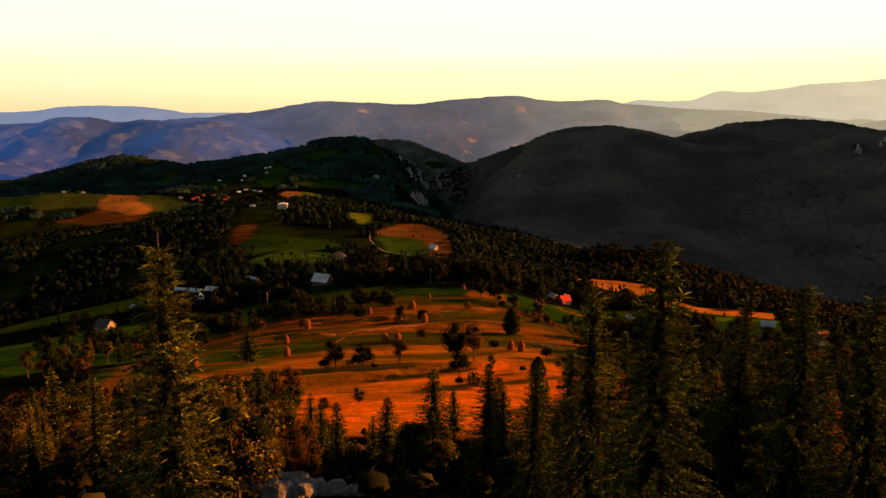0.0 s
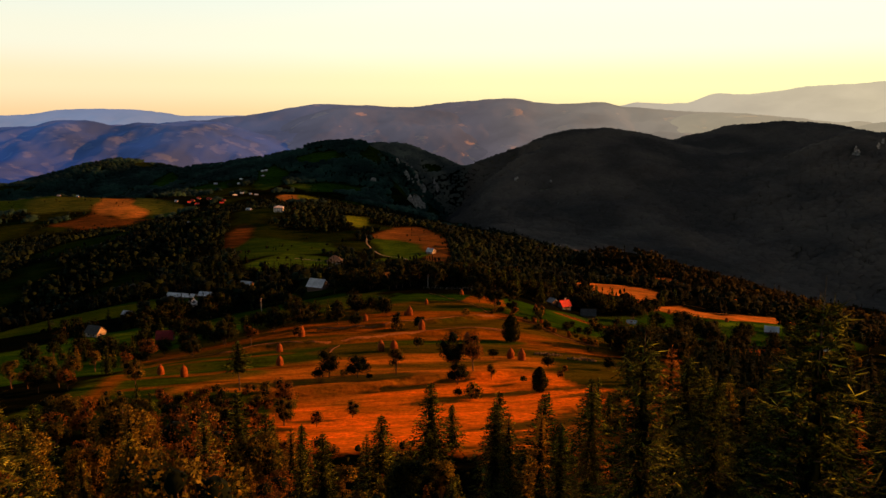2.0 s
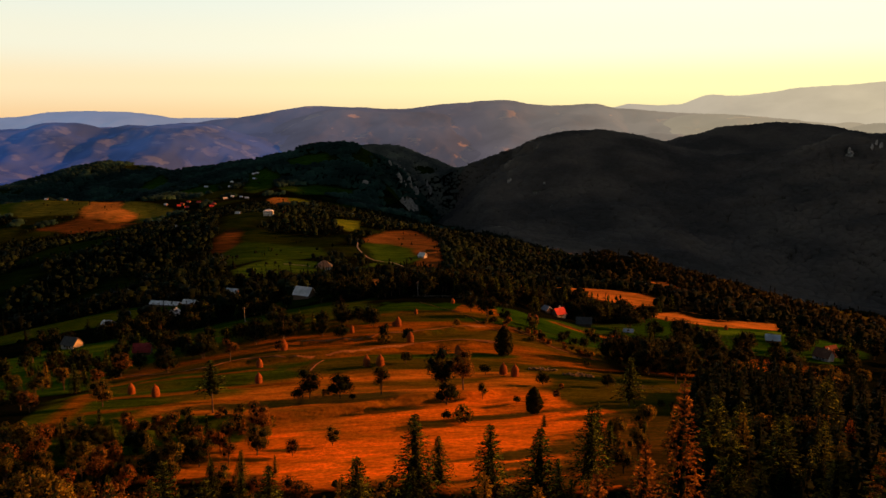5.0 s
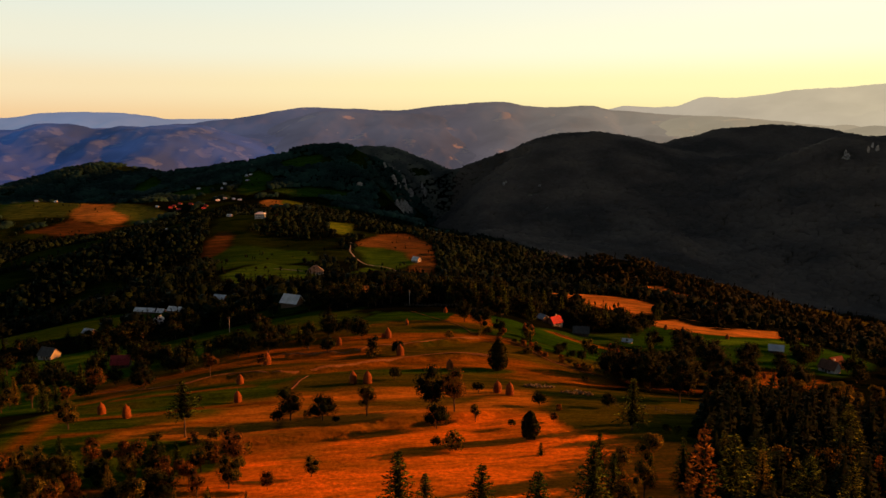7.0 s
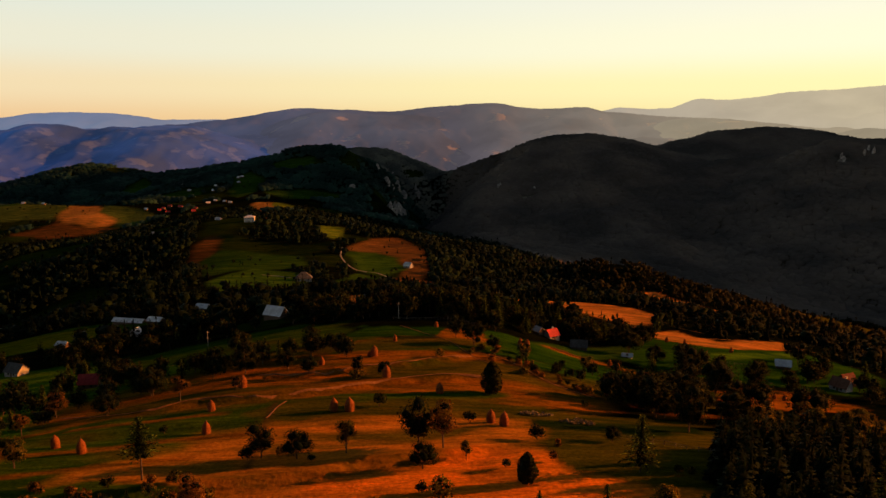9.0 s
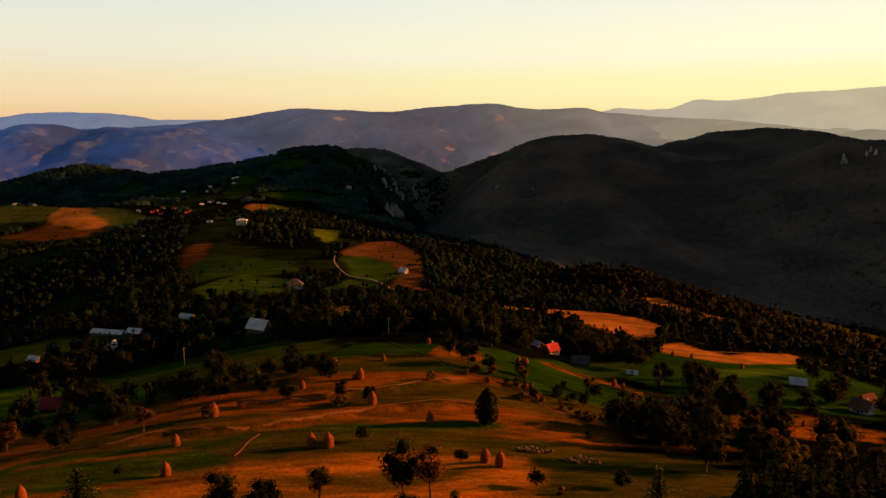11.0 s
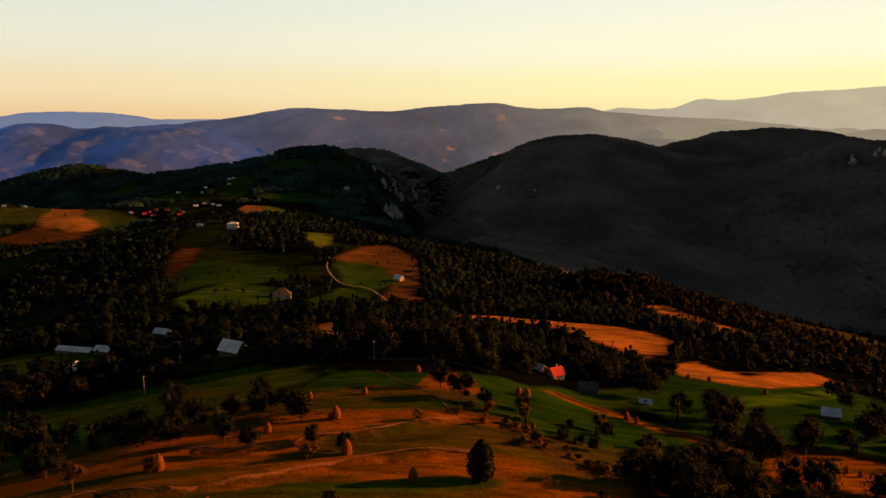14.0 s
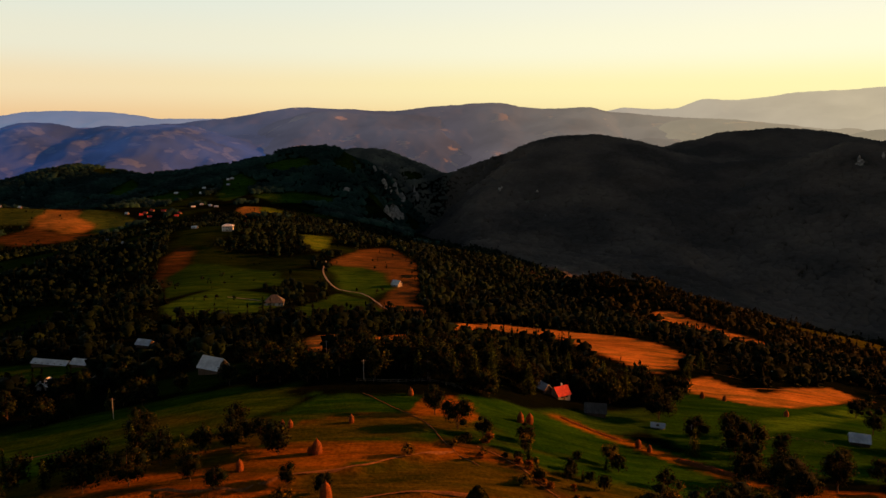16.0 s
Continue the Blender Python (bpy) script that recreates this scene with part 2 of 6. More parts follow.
def meet(a, b, soft):
    """The higher of two, with a rounded foot."""
    h = np.clip(0.5 + 0.5 * (a - b) / soft, 0, 1)
    return b + (a - b) * h + soft * h * (1 - h)


# crest lines of the mountains: (x, y, z) along each, slope, rounding, slope behind
MOUNTAINS = (
    (((-1500, 1850, -95), (-985, 1950, -85), (-950, 2080, -52), (-906, 2140, -32), (-837, 2140, -40), (-750, 2050, -56)), 0.30, 60, 0.4),
    (((-735, 1970, -56), (-643, 2000, -40), (-497, 2000, -26), (-375, 1980, -2), (-283, 1950, 22), (-208, 1920, 27),
      (-157, 1900, 14), (-125, 1880, -20)), 0.36, 50, 0.5),
    (((-125, 1880, -20), (-85, 1810, -75)), 1.1, 20, 1.1),
    (((-250, 2350, -2), (-170, 2350, 6), (-118, 2350, 4), (-57, 2350, -20), (4, 2350, -58), (93, 2400, -94), (172, 2500, -114), (300, 2640, -120)), 0.6, 40, 0.5),
    (((-205, 900, -46), (-205, 960, -36), (-240, 1200, -60), (-262, 1400, -62), (-380, 1745, -46), (-450, 1960, -32)), 0.22, 60, 0.22),
    (((-300, 1400, -68), (-454, 1430, -67), (-588, 1430, -67), (-740, 1440, -70), (-950, 1440, -84), (-1400, 1400, -100)), 0.15, 50, 0.3),
    (((70, 1960, -170), (120, 2060, -110), (150, 2090, -82), (210, 2120, -50), (261, 2150, -25), (308, 2150, 8), (364, 2150, 36), (420, 2150, 46),
      (485, 2150, 50), (557, 2180, 41), (613, 2200, 18), (688, 2250, -24)), 0.30, 60, 0.4),
    (((719, 2350, -36), (797, 2400, 0), (887, 2400, 33), (977, 2400, 53), (1104, 2400, 69), (1214, 2400, 64), (1335, 2350, 38)), 0.3, 60, 0.4),
    (((640, 1960, -22), (818, 1900, -10), (922, 1850, 3), (1031, 1800, 43), (1112, 1780, 43), (1270, 1750, 48), (1600, 1700, 60)), 0.38, 30, 0.5),
)


GORGE_Y, GORGE_X = (1050, 1350, 1650, 1900, 2150, 2500, 3000), (150, 70, 12, 0, 62, 165, 300)


# banks of the old terraces on the meadow: line, height, reach of the level below
BANKS = (
    (((-72, 249), (-58, 254), (-42, 253), (-27, 258), (-6, 267), (12, 274), (30, 276)), 1.5, 16.0),
    (((-48, 279), (-29, 276), (-14, 282), (1, 287), (11, 293), (24, 300)), 1.3, 12.0),
    (((-62, 184), (-31, 187), (-16, 190), (-6, 196), (10, 199), (24, 203)), 1.6, 14.0),
    (((-88, 224), (-76, 226), (-60, 230), (-44, 229)), 1.0, 12.0),
    (((-24, 222), (-8, 226), (6, 232), (20, 238)), 0.9, 10.0),
)


def terraces(x, y):
    z = np.zeros(np.shape(x))
    for line, drop, reach in BANKS:
        xs, ys = [p[0] for p in line], [p[1] for p in line]
        d = np.interp(x, xs, ys) + 1.2 * rough(x, 0 * x, 11.0, 14) - y
        ends = np.clip((x - xs[0]) / 12 + 0.5, 0, 1) * np.clip((xs[-1] - x) / 12 + 0.5, 0, 1)
        z = z - drop * ends * np.clip(d / 1.6 + 0.5, 0, 1) * np.exp(-np.maximum(d, 0) / reach) + 0.35 * drop * ends * np.exp(-((d + 1.5) / 2.5) ** 2)
    return z


def ground_height(x, y):
    x, y = np.asarray(x, float), np.asarray(y, float)
    z = spur(x, y)
    for crest, slope, soft, back in MOUNTAINS:
        bend = 0.18 * rough(x, y, 330.0, 5) + 0.10 * rough(x, y, 90.0, 6)
        m = ridge(x, y, crest, slope, soft, back)
        top = max(c[2] for c in crest)
        z = meet(m + bend * np.clip(top - m, 0, 160) * 0.5, z, 18.0)
    # the gorge cuts between the two massifs
    bed = np.interp(y, GORGE_Y, GORGE_X) + 14 * rough(y, y * 0, 150.0, 8)
    wall = np.where(x > bed, 0.85 * (x - bed), 1.35 * (bed - x)) * (1 + 0.22 * rough(x, y, 70.0, 12))
    cut = -205 + wall + np.clip(1450 - y, 0, 400) * 0.6 + np.clip(y - 2180, 0, 400) * 1.2
    z = np.where(y > 1050, -meet(-z, -cut, 12.0), z)
    z = z + 26 * np.exp(-((x - 232) ** 2 + (y - 905) ** 2) / (2 * 42.0**2))
    z = z + terraces(x, y)
    near = np.clip((y - 20) / 200, 0.0, 1.0)
    z = z + 0.7 * near * rough(x, y, 38.0, 1) + 0.16 * rough(x, y, 7.0, 2, 2)
    z = z + np.clip((y - 500) / 800, 0, 1) * 7.0 * rough(x, y, 120.0, 3, 4)
    return z

def mesh_of(name, verts, tris, *mats, smooth=False, quads=None, normals=None):
    """A mesh from arrays of corners and of triangles (or quads)."""
    f = np.asarray(tris if quads is None else quads, np.int32)
    n, k = f.shape
    me = bpy.data.meshes.new(name)
    me.vertices.add(len(verts))
    me.vertices.foreach_set("co", np.asarray(verts, np.float32).ravel())
    me.loops.add(n * k)
    me.loops.foreach_set("vertex_index", f.ravel())
    me.polygons.add(n)
    me.polygons.foreach_set("loop_start", np.arange(0, n * k, k, dtype=np.int32))
    me.polygons.foreach_set("use_smooth", np.full(n, smooth))
    me.update(calc_edges=True)
    if normals is not None:
        me.attributes.new("custom_normal", "FLOAT_VECTOR", "POINT").data.foreach_set("vector", np.asarray(normals, np.float32).ravel())
    for m in mats:
        me.materials.append(m)
    return me


def sheet(nx, ny):
    i = np.arange(nx - 1)[None] + nx * np.arange(ny - 1)[:, None]
    return np.stack([i, i + 1, i + nx + 1, i + nx], -1).reshape(-1, 4)


def ellipse(x, y, cx, cy, rx, ry, turn=0.0, soft=0.12, wobble=0.34, seed=0):
    """1 inside a patch with an uneven edge, 0 outside."""
    c, s = math.cos(radians(turn)), math.sin(radians(turn))
    u, v = ((x - cx) * c + (y - cy) * s) / rx, (-(x - cx) * s + (y - cy) * c) / ry
    d = np.sqrt(u * u + v * v) + wobble * rough(x, y, max(rx, ry) * 0.35, 40 + seed)
    return np.clip((1 - d) / soft + 0.5, 0, 1)


def strip(x, y, points, width, wander=0.0):
    """1 on a path of the given width along the points."""
    best = np.full(np.shape(x), 1e9)
    for (x0, y0), (x1, y1) in zip(points, points[1:]):
        dx, dy = x1 - x0, y1 - y0
        s = np.clip(((x - x0) * dx + (y - y0) * dy) / (dx * dx + dy * dy), 0, 1)
        best = np.minimum(best, np.hypot(x - x0 - s * dx, y - y0 - s * dy))
    best = best + wander
    return np.clip(0.5 + (0.5 * width - best) / min(width * 0.5, 3.0), 0, 1)


# colours of the land
GOLD, STRAW, GREEN, MOSS = (0.72, 0.195, 0.012), (0.215, 0.082, 0.006), (0.036, 0.070, 0.004), (0.016, 0.030, 0.004)
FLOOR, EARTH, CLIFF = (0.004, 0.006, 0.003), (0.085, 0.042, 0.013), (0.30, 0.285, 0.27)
FIELD, PASTURE = (0.018, 0.062, 0.004), (0.026, 0.066, 0.007)
# the hill floor is paled, distance haze put into its colour
HAYFIELD, AFTERMATH, HAZED_HILL_FLOOR, LAWN = (0.38, 0.16, 0.034), (0.060, 0.058, 0.005), (0.120, 0.102, 0.090), (0.11, 0.17, 0.014)
DRY, LUSH = (0.36, 0.140, 0.013), (0.046, 0.115, 0.006)
PLATEAU_HAY, PLATEAU_GREEN, HILL_GREEN, RED_EARTH, VALLEY_GREEN = (0.26, 0.135, 0.035), (0.055, 0.090, 0.020), (0.036, 0.088, 0.009), (0.130, 0.066, 0.022), (0.060, 0.140, 0.010)
# fields near the camera: centre, half length and width, turn, colour
PATCHES = (
    (-860, 1380, 190, 90, 5, PASTURE), (-450, 960, 60, 90, 0, MOSS), (450, 820, 90, 60, 0, AFTERMATH),
    (66, 322, 52, 30, -18, FIELD), (135, 292, 22, 18, 0, STRAW),
    (-210, 440, 75, 35, 15, GREEN), (-85, 335, 62, 28, 10, GREEN), (-70, 385, 22, 18, 10, MOSS), (-150, 290, 80, 60, 0, LUSH),
    (-18, 262, 92, 46, 0, STRAW), (2, 318, 32, 28, -12, FIELD), (6, 322, 30, 5, 12, STRAW), (-8, 296, 44, 8, 8, STRAW), (22, 330, 10, 16, -30, STRAW), (-64, 218, 38, 36, 0, GREEN), (-16, 249, 44, 7, 10, GREEN), (-18, 213, 20, 5, 4, AFTERMATH), (22, 243, 26, 6, 0, AFTERMATH), (-10, 240, 40, 9, 4, AFTERMATH),
    (20, 190, 86, 48, 0, DRY), (-70, 176, 34, 16, 0, GREEN), (20, 168, 56, 30, -4, GOLD), (70, 200, 40, 28, 0, AFTERMATH), (55, 228, 22, 12, 0, MOSS), (41, 234, 13, 7, -20, MOSS),
)
# fields with clear bounds: colour, wander of the edge in metres, corners
PLATEAU_FIELDS = (
    (PLATEAU_GREEN, 10, ((-783, 1410), (-728, 1425), (-680, 1435), (-640, 1440), (-623, 1365), (-602, 1303), (-649, 1305), (-704, 1295))),
    (EARTH, 8, ((-640, 1225), (-614, 1256), (-598, 1296), (-533, 1253), (-492, 1256), (-528, 1205), (-572, 1195))),
    (PLATEAU_GREEN, 8, ((-575, 1436), (-540, 1405), (-493, 1382), (-450, 1337), (-448, 1290), (-469, 1263), (-490, 1262), (-514, 1318), (-553, 1357))),
    (PLATEAU_HAY, 7, ((-600, 1305), (-629, 1375), (-640, 1436), (-585, 1436), (-555, 1357), (-512, 1320), (-507, 1270), (-534, 1253), (-557, 1278), (-577, 1285))),
    (PLATEAU_HAY, 5, ((-290, 1340), (-289, 1395), (-260, 1378), (-236, 1284), (-250, 1255))),
    (LAWN, 5, ((-258, 1378), (-241, 1377), (-216, 1346), (-200, 1268), (-236, 1278))),
    (EARTH, 5, ((-249, 1227), (-237, 1235), (-203, 1137), (-196, 1080), (-226, 1085))),
)
HILL_FIELDS = (
    (PASTURE, 8, ((-702, 1821), (-725, 1927), (-700, 1967), (-656, 1915), (-646, 1843), (-650, 1777))),
    (PASTURE, 8, ((-566, 1668), (-522, 1713), (-479, 1711), (-455, 1611), (-510, 1608))),
    (PASTURE, 8, ((-344, 1830), (-306, 1855), (-244, 1836), (-243, 1780), (-291, 1770), (-333, 1788))),
    (PASTURE, 8, ((-397, 1627), (-417, 1760), (-390, 1790), (-344, 1728), (-339, 1601), (-351, 1516))),
    (PASTURE, 12, ((-310, 1590), (-246, 1646), (-199, 1637), (-152, 1625), (-178, 1560), (-254, 1454))),
    (LAWN, 3, ((-128, 972), (-88, 978), (-87, 911), (-94, 883), (-111, 917))),
    (MOSS, 8, ((-214, 859), (-182, 864), (-111, 847), (-90, 861), (-94, 808), (-113, 784), (-177, 822), (-203, 821))),
    (EARTH, 6, ((-223, 765), (-236, 824), (-233, 880), (-221, 878), (-201, 804), (-194, 751), (-180, 690))),
    (PASTURE, 6, ((-214, 788), (-205, 823), (-178, 824), (-114, 778), (-96, 703), (-118, 682), (-152, 678), (-168, 645))),
    (HILL_GREEN, 4, ((-158, 612), (-152, 653), (-138, 682), (-99, 657), (-80, 620), (-89, 587), (-121, 572), (-141, 568))),
)
SADDLE_FIELDS = (
    (RED_EARTH, 5, ((-70, 815), (-62, 876), (-50, 930), (-20, 958), (10, 839), (12, 744), (9, 659), (27, 594), (0, 608), (-16, 638), (-9, 708), (-20, 773), (-41, 806))),
    (HILL_GREEN, 6, ((-70, 812), (-41, 812), (-17, 772), (-8, 708), (-24, 678), (-52, 706))),
    (PASTURE, 4, ((-72, 604), (-60, 641), (-49, 687), (-24, 662), (-6, 609), (-32, 564), (-56, 560))),
    (HAYFIELD, 2, ((-35, 440), (-28, 447), (-20, 452), (-16, 416), (-29, 408))),
    (HAYFIELD, 2, ((-5, 449), (4, 462), (12, 468), (13, 425), (6, 408), (-4, 426))),
    (HAYFIELD, 4, ((20, 493), (34, 560), (55, 606), (50, 532), (31, 493))),
)
VALLEY_FIELDS = (
    (HAYFIELD, 4, ((55, 602), (77, 613), (97, 601), (111, 562), (136, 549), (152, 532), (157, 508), (145, 476), (125, 457), (116, 472), (105, 494), (96, 522), (78, 545), (50, 532))),
    (HAYFIELD, 4, ((222, 771), (240, 795), (254, 800), (260, 758), (269, 700), (283, 663), (266, 644), (241, 659), (234, 711))),
    (PASTURE, 3, ((52, 354), (66, 372), (84, 384), (104, 392), (110, 378), (92, 357), (77, 351))),
    (FIELD, 4, ((108, 394), (128, 426), (147, 412), (168, 410), (218, 446), (229, 424), (215, 360), (170, 312), (135, 322), (118, 328), (104, 338), (92, 357))),
    (HAYFIELD, 2, ((128, 440), (152, 458), (159, 446), (170, 436), (203, 466), (226, 479), (231, 464), (206, 437), (169, 408), (150, 405), (138, 416), (129, 424))),
    (VALLEY_GREEN, 3, ((131, 366), (161, 389), (201, 424), (201, 408), (147, 364))),
    (FIELD, 3, ((36, 346), (55, 354), (77, 351), (91, 337), (108, 314), (115, 299), (70, 283), (60, 297), (46, 309), (36, 321))),
)
# long mown slopes: line, width, colour
BANDS = (
    (((-92, 212), (-70, 214), (-50, 220), (-38, 219)), 3.5, STRAW),
    (((-84, 196), (-66, 200), (-46, 204)), 2.5, STRAW),
    (((-86, 236), (-66, 238), (-48, 240)), 3.0, STRAW),
    (((62, 358), (80, 345), (101, 320), (116, 300)), 6.0, STRAW),
)
TRACKS = (
    (((22, 306), (36, 303), (46, 284), (60, 270), (78, 258)), 5.0, EARTH),
    (((-36, 249), (-34, 232), (-33, 210), (-31, 194)), 1.6, EARTH),
    (((-96, 222), (-88, 190), (-84, 160)), 5.0, STRAW),
)
# trodden paths and cart tracks: line, width
PATHS = (
    (((-100, 258), (-84, 252), (-72, 249.8), (-58, 254.7), (-42, 253.7), (-27, 258.6), (-6, 267.6), (12, 274.6), (26, 276)), 1.7),
    (((-47, 279.6), (-29, 276.8), (-14, 282.8), (1, 287.8), (11, 293.8), (24, 300)), 1.8),
    (((-33, 250), (-34, 242), (-35, 232)), 1.5),
    (((-3, 345), (7, 332), (17, 319), (23, 302), (30, 292)), 1.1),
    (((118, 415), (135, 428), (160, 441), (185, 452), (210, 462), (240, 462)), 1.6),
    (((150, 500), (160, 470), (172, 462)), 1.5), (((-118, 330), (-100, 322), (-86, 322)), 1.4),
    (((30, 305), (38, 298), (48, 280), (60, 268)), 1.6),
)


# gravel lanes: line, width
ROADS = (
    (((-77, 830), (-74, 787), (-67, 750), (-58, 720), (-51, 705), (-36, 695), (-24, 676), (-11, 632), (-2, 617), (7, 595), (16, 555)), 1.4),
    (((-123, 640), (-110, 634), (-96, 628)), 1.2),
)


def bounded(x, y, corners, wander, seed):
    """1 inside a field with straight sides and slightly uneven edges, 0 outside."""
    px, py = [c[0] for c in corners], [c[1] for c in corners]
    out = np.zeros(np.shape(x))
    near = (x > min(px) - 20) & (x < max(px) + 20) & (y > min(py) - 20) & (y < max(py) + 20)
    if not near.any():
        return out
    u, v = x[near], y[near]
    inside, best = np.zeros(len(u), bool), np.full(len(u), 1e9)
    for (x0, y0), (x1, y1) in zip(corners, corners[1:] + corners[:1]):
        dx, dy = x1 - x0, y1 - y0
        s = np.clip(((u - x0) * dx + (v - y0) * dy) / (dx * dx + dy * dy), 0, 1)
        best = np.minimum(best, np.hypot(u - x0 - s * dx, v - y0 - s * dy))
        if dy:
            inside ^= ((y0 > v) != (y1 > v)) & (u < x0 + dx * (v - y0) / dy)
    d = np.where(inside, best, -best) + wander * rough(u, v, 6.0 * wander, seed, 2)
    out[near] = np.clip(0.5 + d / max(1.2 * wander, 2.0), 0, 1)
    return out


def land_cover(x, y):
    """Colour of the ground, and how open it is (0 wood, 1 field)."""
    colour, open_ = field_cover(x, y)
    for points, width in PATHS + ROADS:
        open_ = np.maximum(open_, strip(x, y, points, width + 2.0))
    return colour, open_


def field_cover(x, y):
    """Colour of the ground, and how open it is (0 wood, 1 field)."""
    colour = np.empty(np.shape(x) + (3,))
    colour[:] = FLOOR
    open_ = np.zeros(np.shape(x))
    # rough pasture on the open parts of the far slopes
    rough_grass = np.clip(2.5 * rough(x, y, 75.0, 92) - 0.3, 0, 1) * np.clip((y - 560) / 120, 0, 1) * np.clip((60 - x) / 80, 0, 1)
    colour += (np.array(MOSS) - colour) * rough_grass[..., None]
    open_ = np.maximum(open_, 0.5 * rough_grass)
    # beyond the gorge: the paled floor that stands for haze
    hazed_side = np.clip((x - np.interp(y, GORGE_Y, GORGE_X) + 20) / 60, 0, 1) * np.clip((y - 980) / 120, 0, 1)
    colour += (np.array(HAZED_HILL_FLOOR) - colour) * hazed_side[..., None]
    for n, (cx, cy, rx, ry, turn, tint) in enumerate(PATCHES):
        m = ellipse(x, y, cx, cy, rx, ry, turn, seed=n)
        colour += (np.array(tint) - colour) * m[..., None]
        open_ = np.maximum(open_, m)
    for n, (tint, wander, corners) in enumerate(PLATEAU_FIELDS + HILL_FIELDS + SADDLE_FIELDS + VALLEY_FIELDS):
        m = bounded(x, y, corners, wander, 300 + n)
        if m.any():
            shade = 1 + 0.45 * rough(0.6 * x, 1.3 * y, 8.0 * wander, 340 + n)
            colour += (np.array(tint) * shade[..., None] - colour) * m[..., None]
            open_ = np.maximum(open_, m)
    for n, (points, width, tint) in enumerate(BANDS):
        m = strip(x, y, points, width, 0.22 * width * rough(x, y, 0.8 * width, 70 + n))
        colour += (np.array(tint) * (1 + 0.5 * rough(0.5 * x, 1.4 * y, 9.0, 80 + n))[..., None] - colour) * m[..., None]
        open_ = np.maximum(open_, m)
    # the meadow is mown in strips: greener aftermath between the dry ones
    mown = ellipse(x, y, -12, 272, 96, 62) * np.clip(3.0 * rough(0.30 * x + 0.05 * y, 1.5 * y - 0.12 * x, 16.0, 91) + 0.45, 0, 0.92)
    colour += (np.array(AFTERMATH) - colour) * mown[..., None]
    for points, width, tint in TRACKS:
        m = strip(x, y, points, width)
        colour += (np.array(tint) - colour) * (0.8 * m)[..., None]
        open_ = np.maximum(open_, m)
    return colour, open_


CRAGS = ((-53, 1890, 20, 55), (-42, 2050, 12, 40), (-79, 2228, 16, 30), (252, 1724, 20, 14), (960, 1690, 18, 24))


def crag_at(x, y):
    """Bare rock in broken patches, 0..1."""
    where = np.maximum.reduce([ellipse(x, y, cx, cy, rx, ry, soft=0.6, wobble=0.7, seed=n) for n, (cx, cy, rx, ry) in enumerate(CRAGS)])
    return np.clip(where * (0.5 + 1.4 * rough(x, y, 22.0, 9)), 0, 1)


def build_ground():
    ys, y = [], -160.0
    while y < 4300:
        ys.append(y)
        y += min(max(1.4, 0.0095 * (y - 20)), 9.0 if y < 2450 else 30.0) if y > 20 else 3.0
    ys, us = np.array(ys), np.linspace(-1, 1, 380)
    us = np.sign(us) * np.abs(us) ** 1.35
    y = np.repeat(ys[:, None], len(us), 1)
    x = us[None] * (190 + 0.80 * np.maximum(y + 60, 0)) + 0.02 * y
    z = ground_height(x, y)
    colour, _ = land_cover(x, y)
    # bare rock on the steepest places
    bare = crag_at(x, y)
    colour += (np.array(CLIFF) - colour) * bare[..., None]
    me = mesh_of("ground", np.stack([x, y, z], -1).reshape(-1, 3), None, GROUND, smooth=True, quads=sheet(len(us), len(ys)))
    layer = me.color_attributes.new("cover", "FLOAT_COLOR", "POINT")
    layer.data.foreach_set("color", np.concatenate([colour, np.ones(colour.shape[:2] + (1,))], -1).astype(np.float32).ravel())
    tagged(new("ground", me), "rolling hill country of mown meadows, woods and steep gorge slopes", "ground", kind="structure")


build_ground()


def build_path(points, width, seed, mat, label):
    """A worn strip that follows the ground, with ragged edges."""
    p = np.array(points, float)
    run = np.concatenate([[0], np.cumsum(np.hypot(*np.diff(p, axis=0).T))])
    s = np.arange(0, run[-1], 0.8)
    x, y = glide(s, run, p[:, 0]), glide(s, run, p[:, 1])
    x, y = x + 0.5 * rough(s, s * 0, 9.0, seed), y + 0.5 * rough(s, s * 0 + 50, 9.0, seed)
    way = unit(np.stack([np.gradient(x), np.gradient(y)], -1))
    rows = []
    for k in (-1, -0.35, 0.35, 1):
        w = 0.5 * width * k * (1 + 0.35 * rough(s, s * 0 + 9 * k, 2.2, seed + 1))
        rx, ry = x - way[:, 1] * w, y + way[:, 0] * w
        rows.append(np.stack([rx, ry, ground_height(rx, ry) + (0.16 if abs(k) < 1 else 0.06)], -1))
    v = np.stack(rows, 1).reshape(-1, 3)
    tagged(new("path", mesh_of("path", v, None, mat, smooth=True, quads=sheet(4, len(s)))), label, "path", kind="structure")


def unit(v):
    return v / np.maximum(np.linalg.norm(v, axis=-1, keepdims=True), 1e-9)


PATH_EARTH = surface("path_earth", (0.17, 0.075, 0.025), (0.32, 0.15, 0.05), 2.0, 0.95, 0.03)
for n, (points, width) in enumerate(PATHS):
    build_path(points, 0.36 * width, 200 + n, PATH_EARTH, "worn earth path across the hay meadow")
GRAVEL = surface("pale_gravel", (0.20, 0.185, 0.16), (0.34, 0.31, 0.27), 1.5, 0.95, 0.03)
for n, (points, width) in enumerate(ROADS):
    build_path(points, width, 220 + n, GRAVEL, "pale gravel lane over the hill pasture")


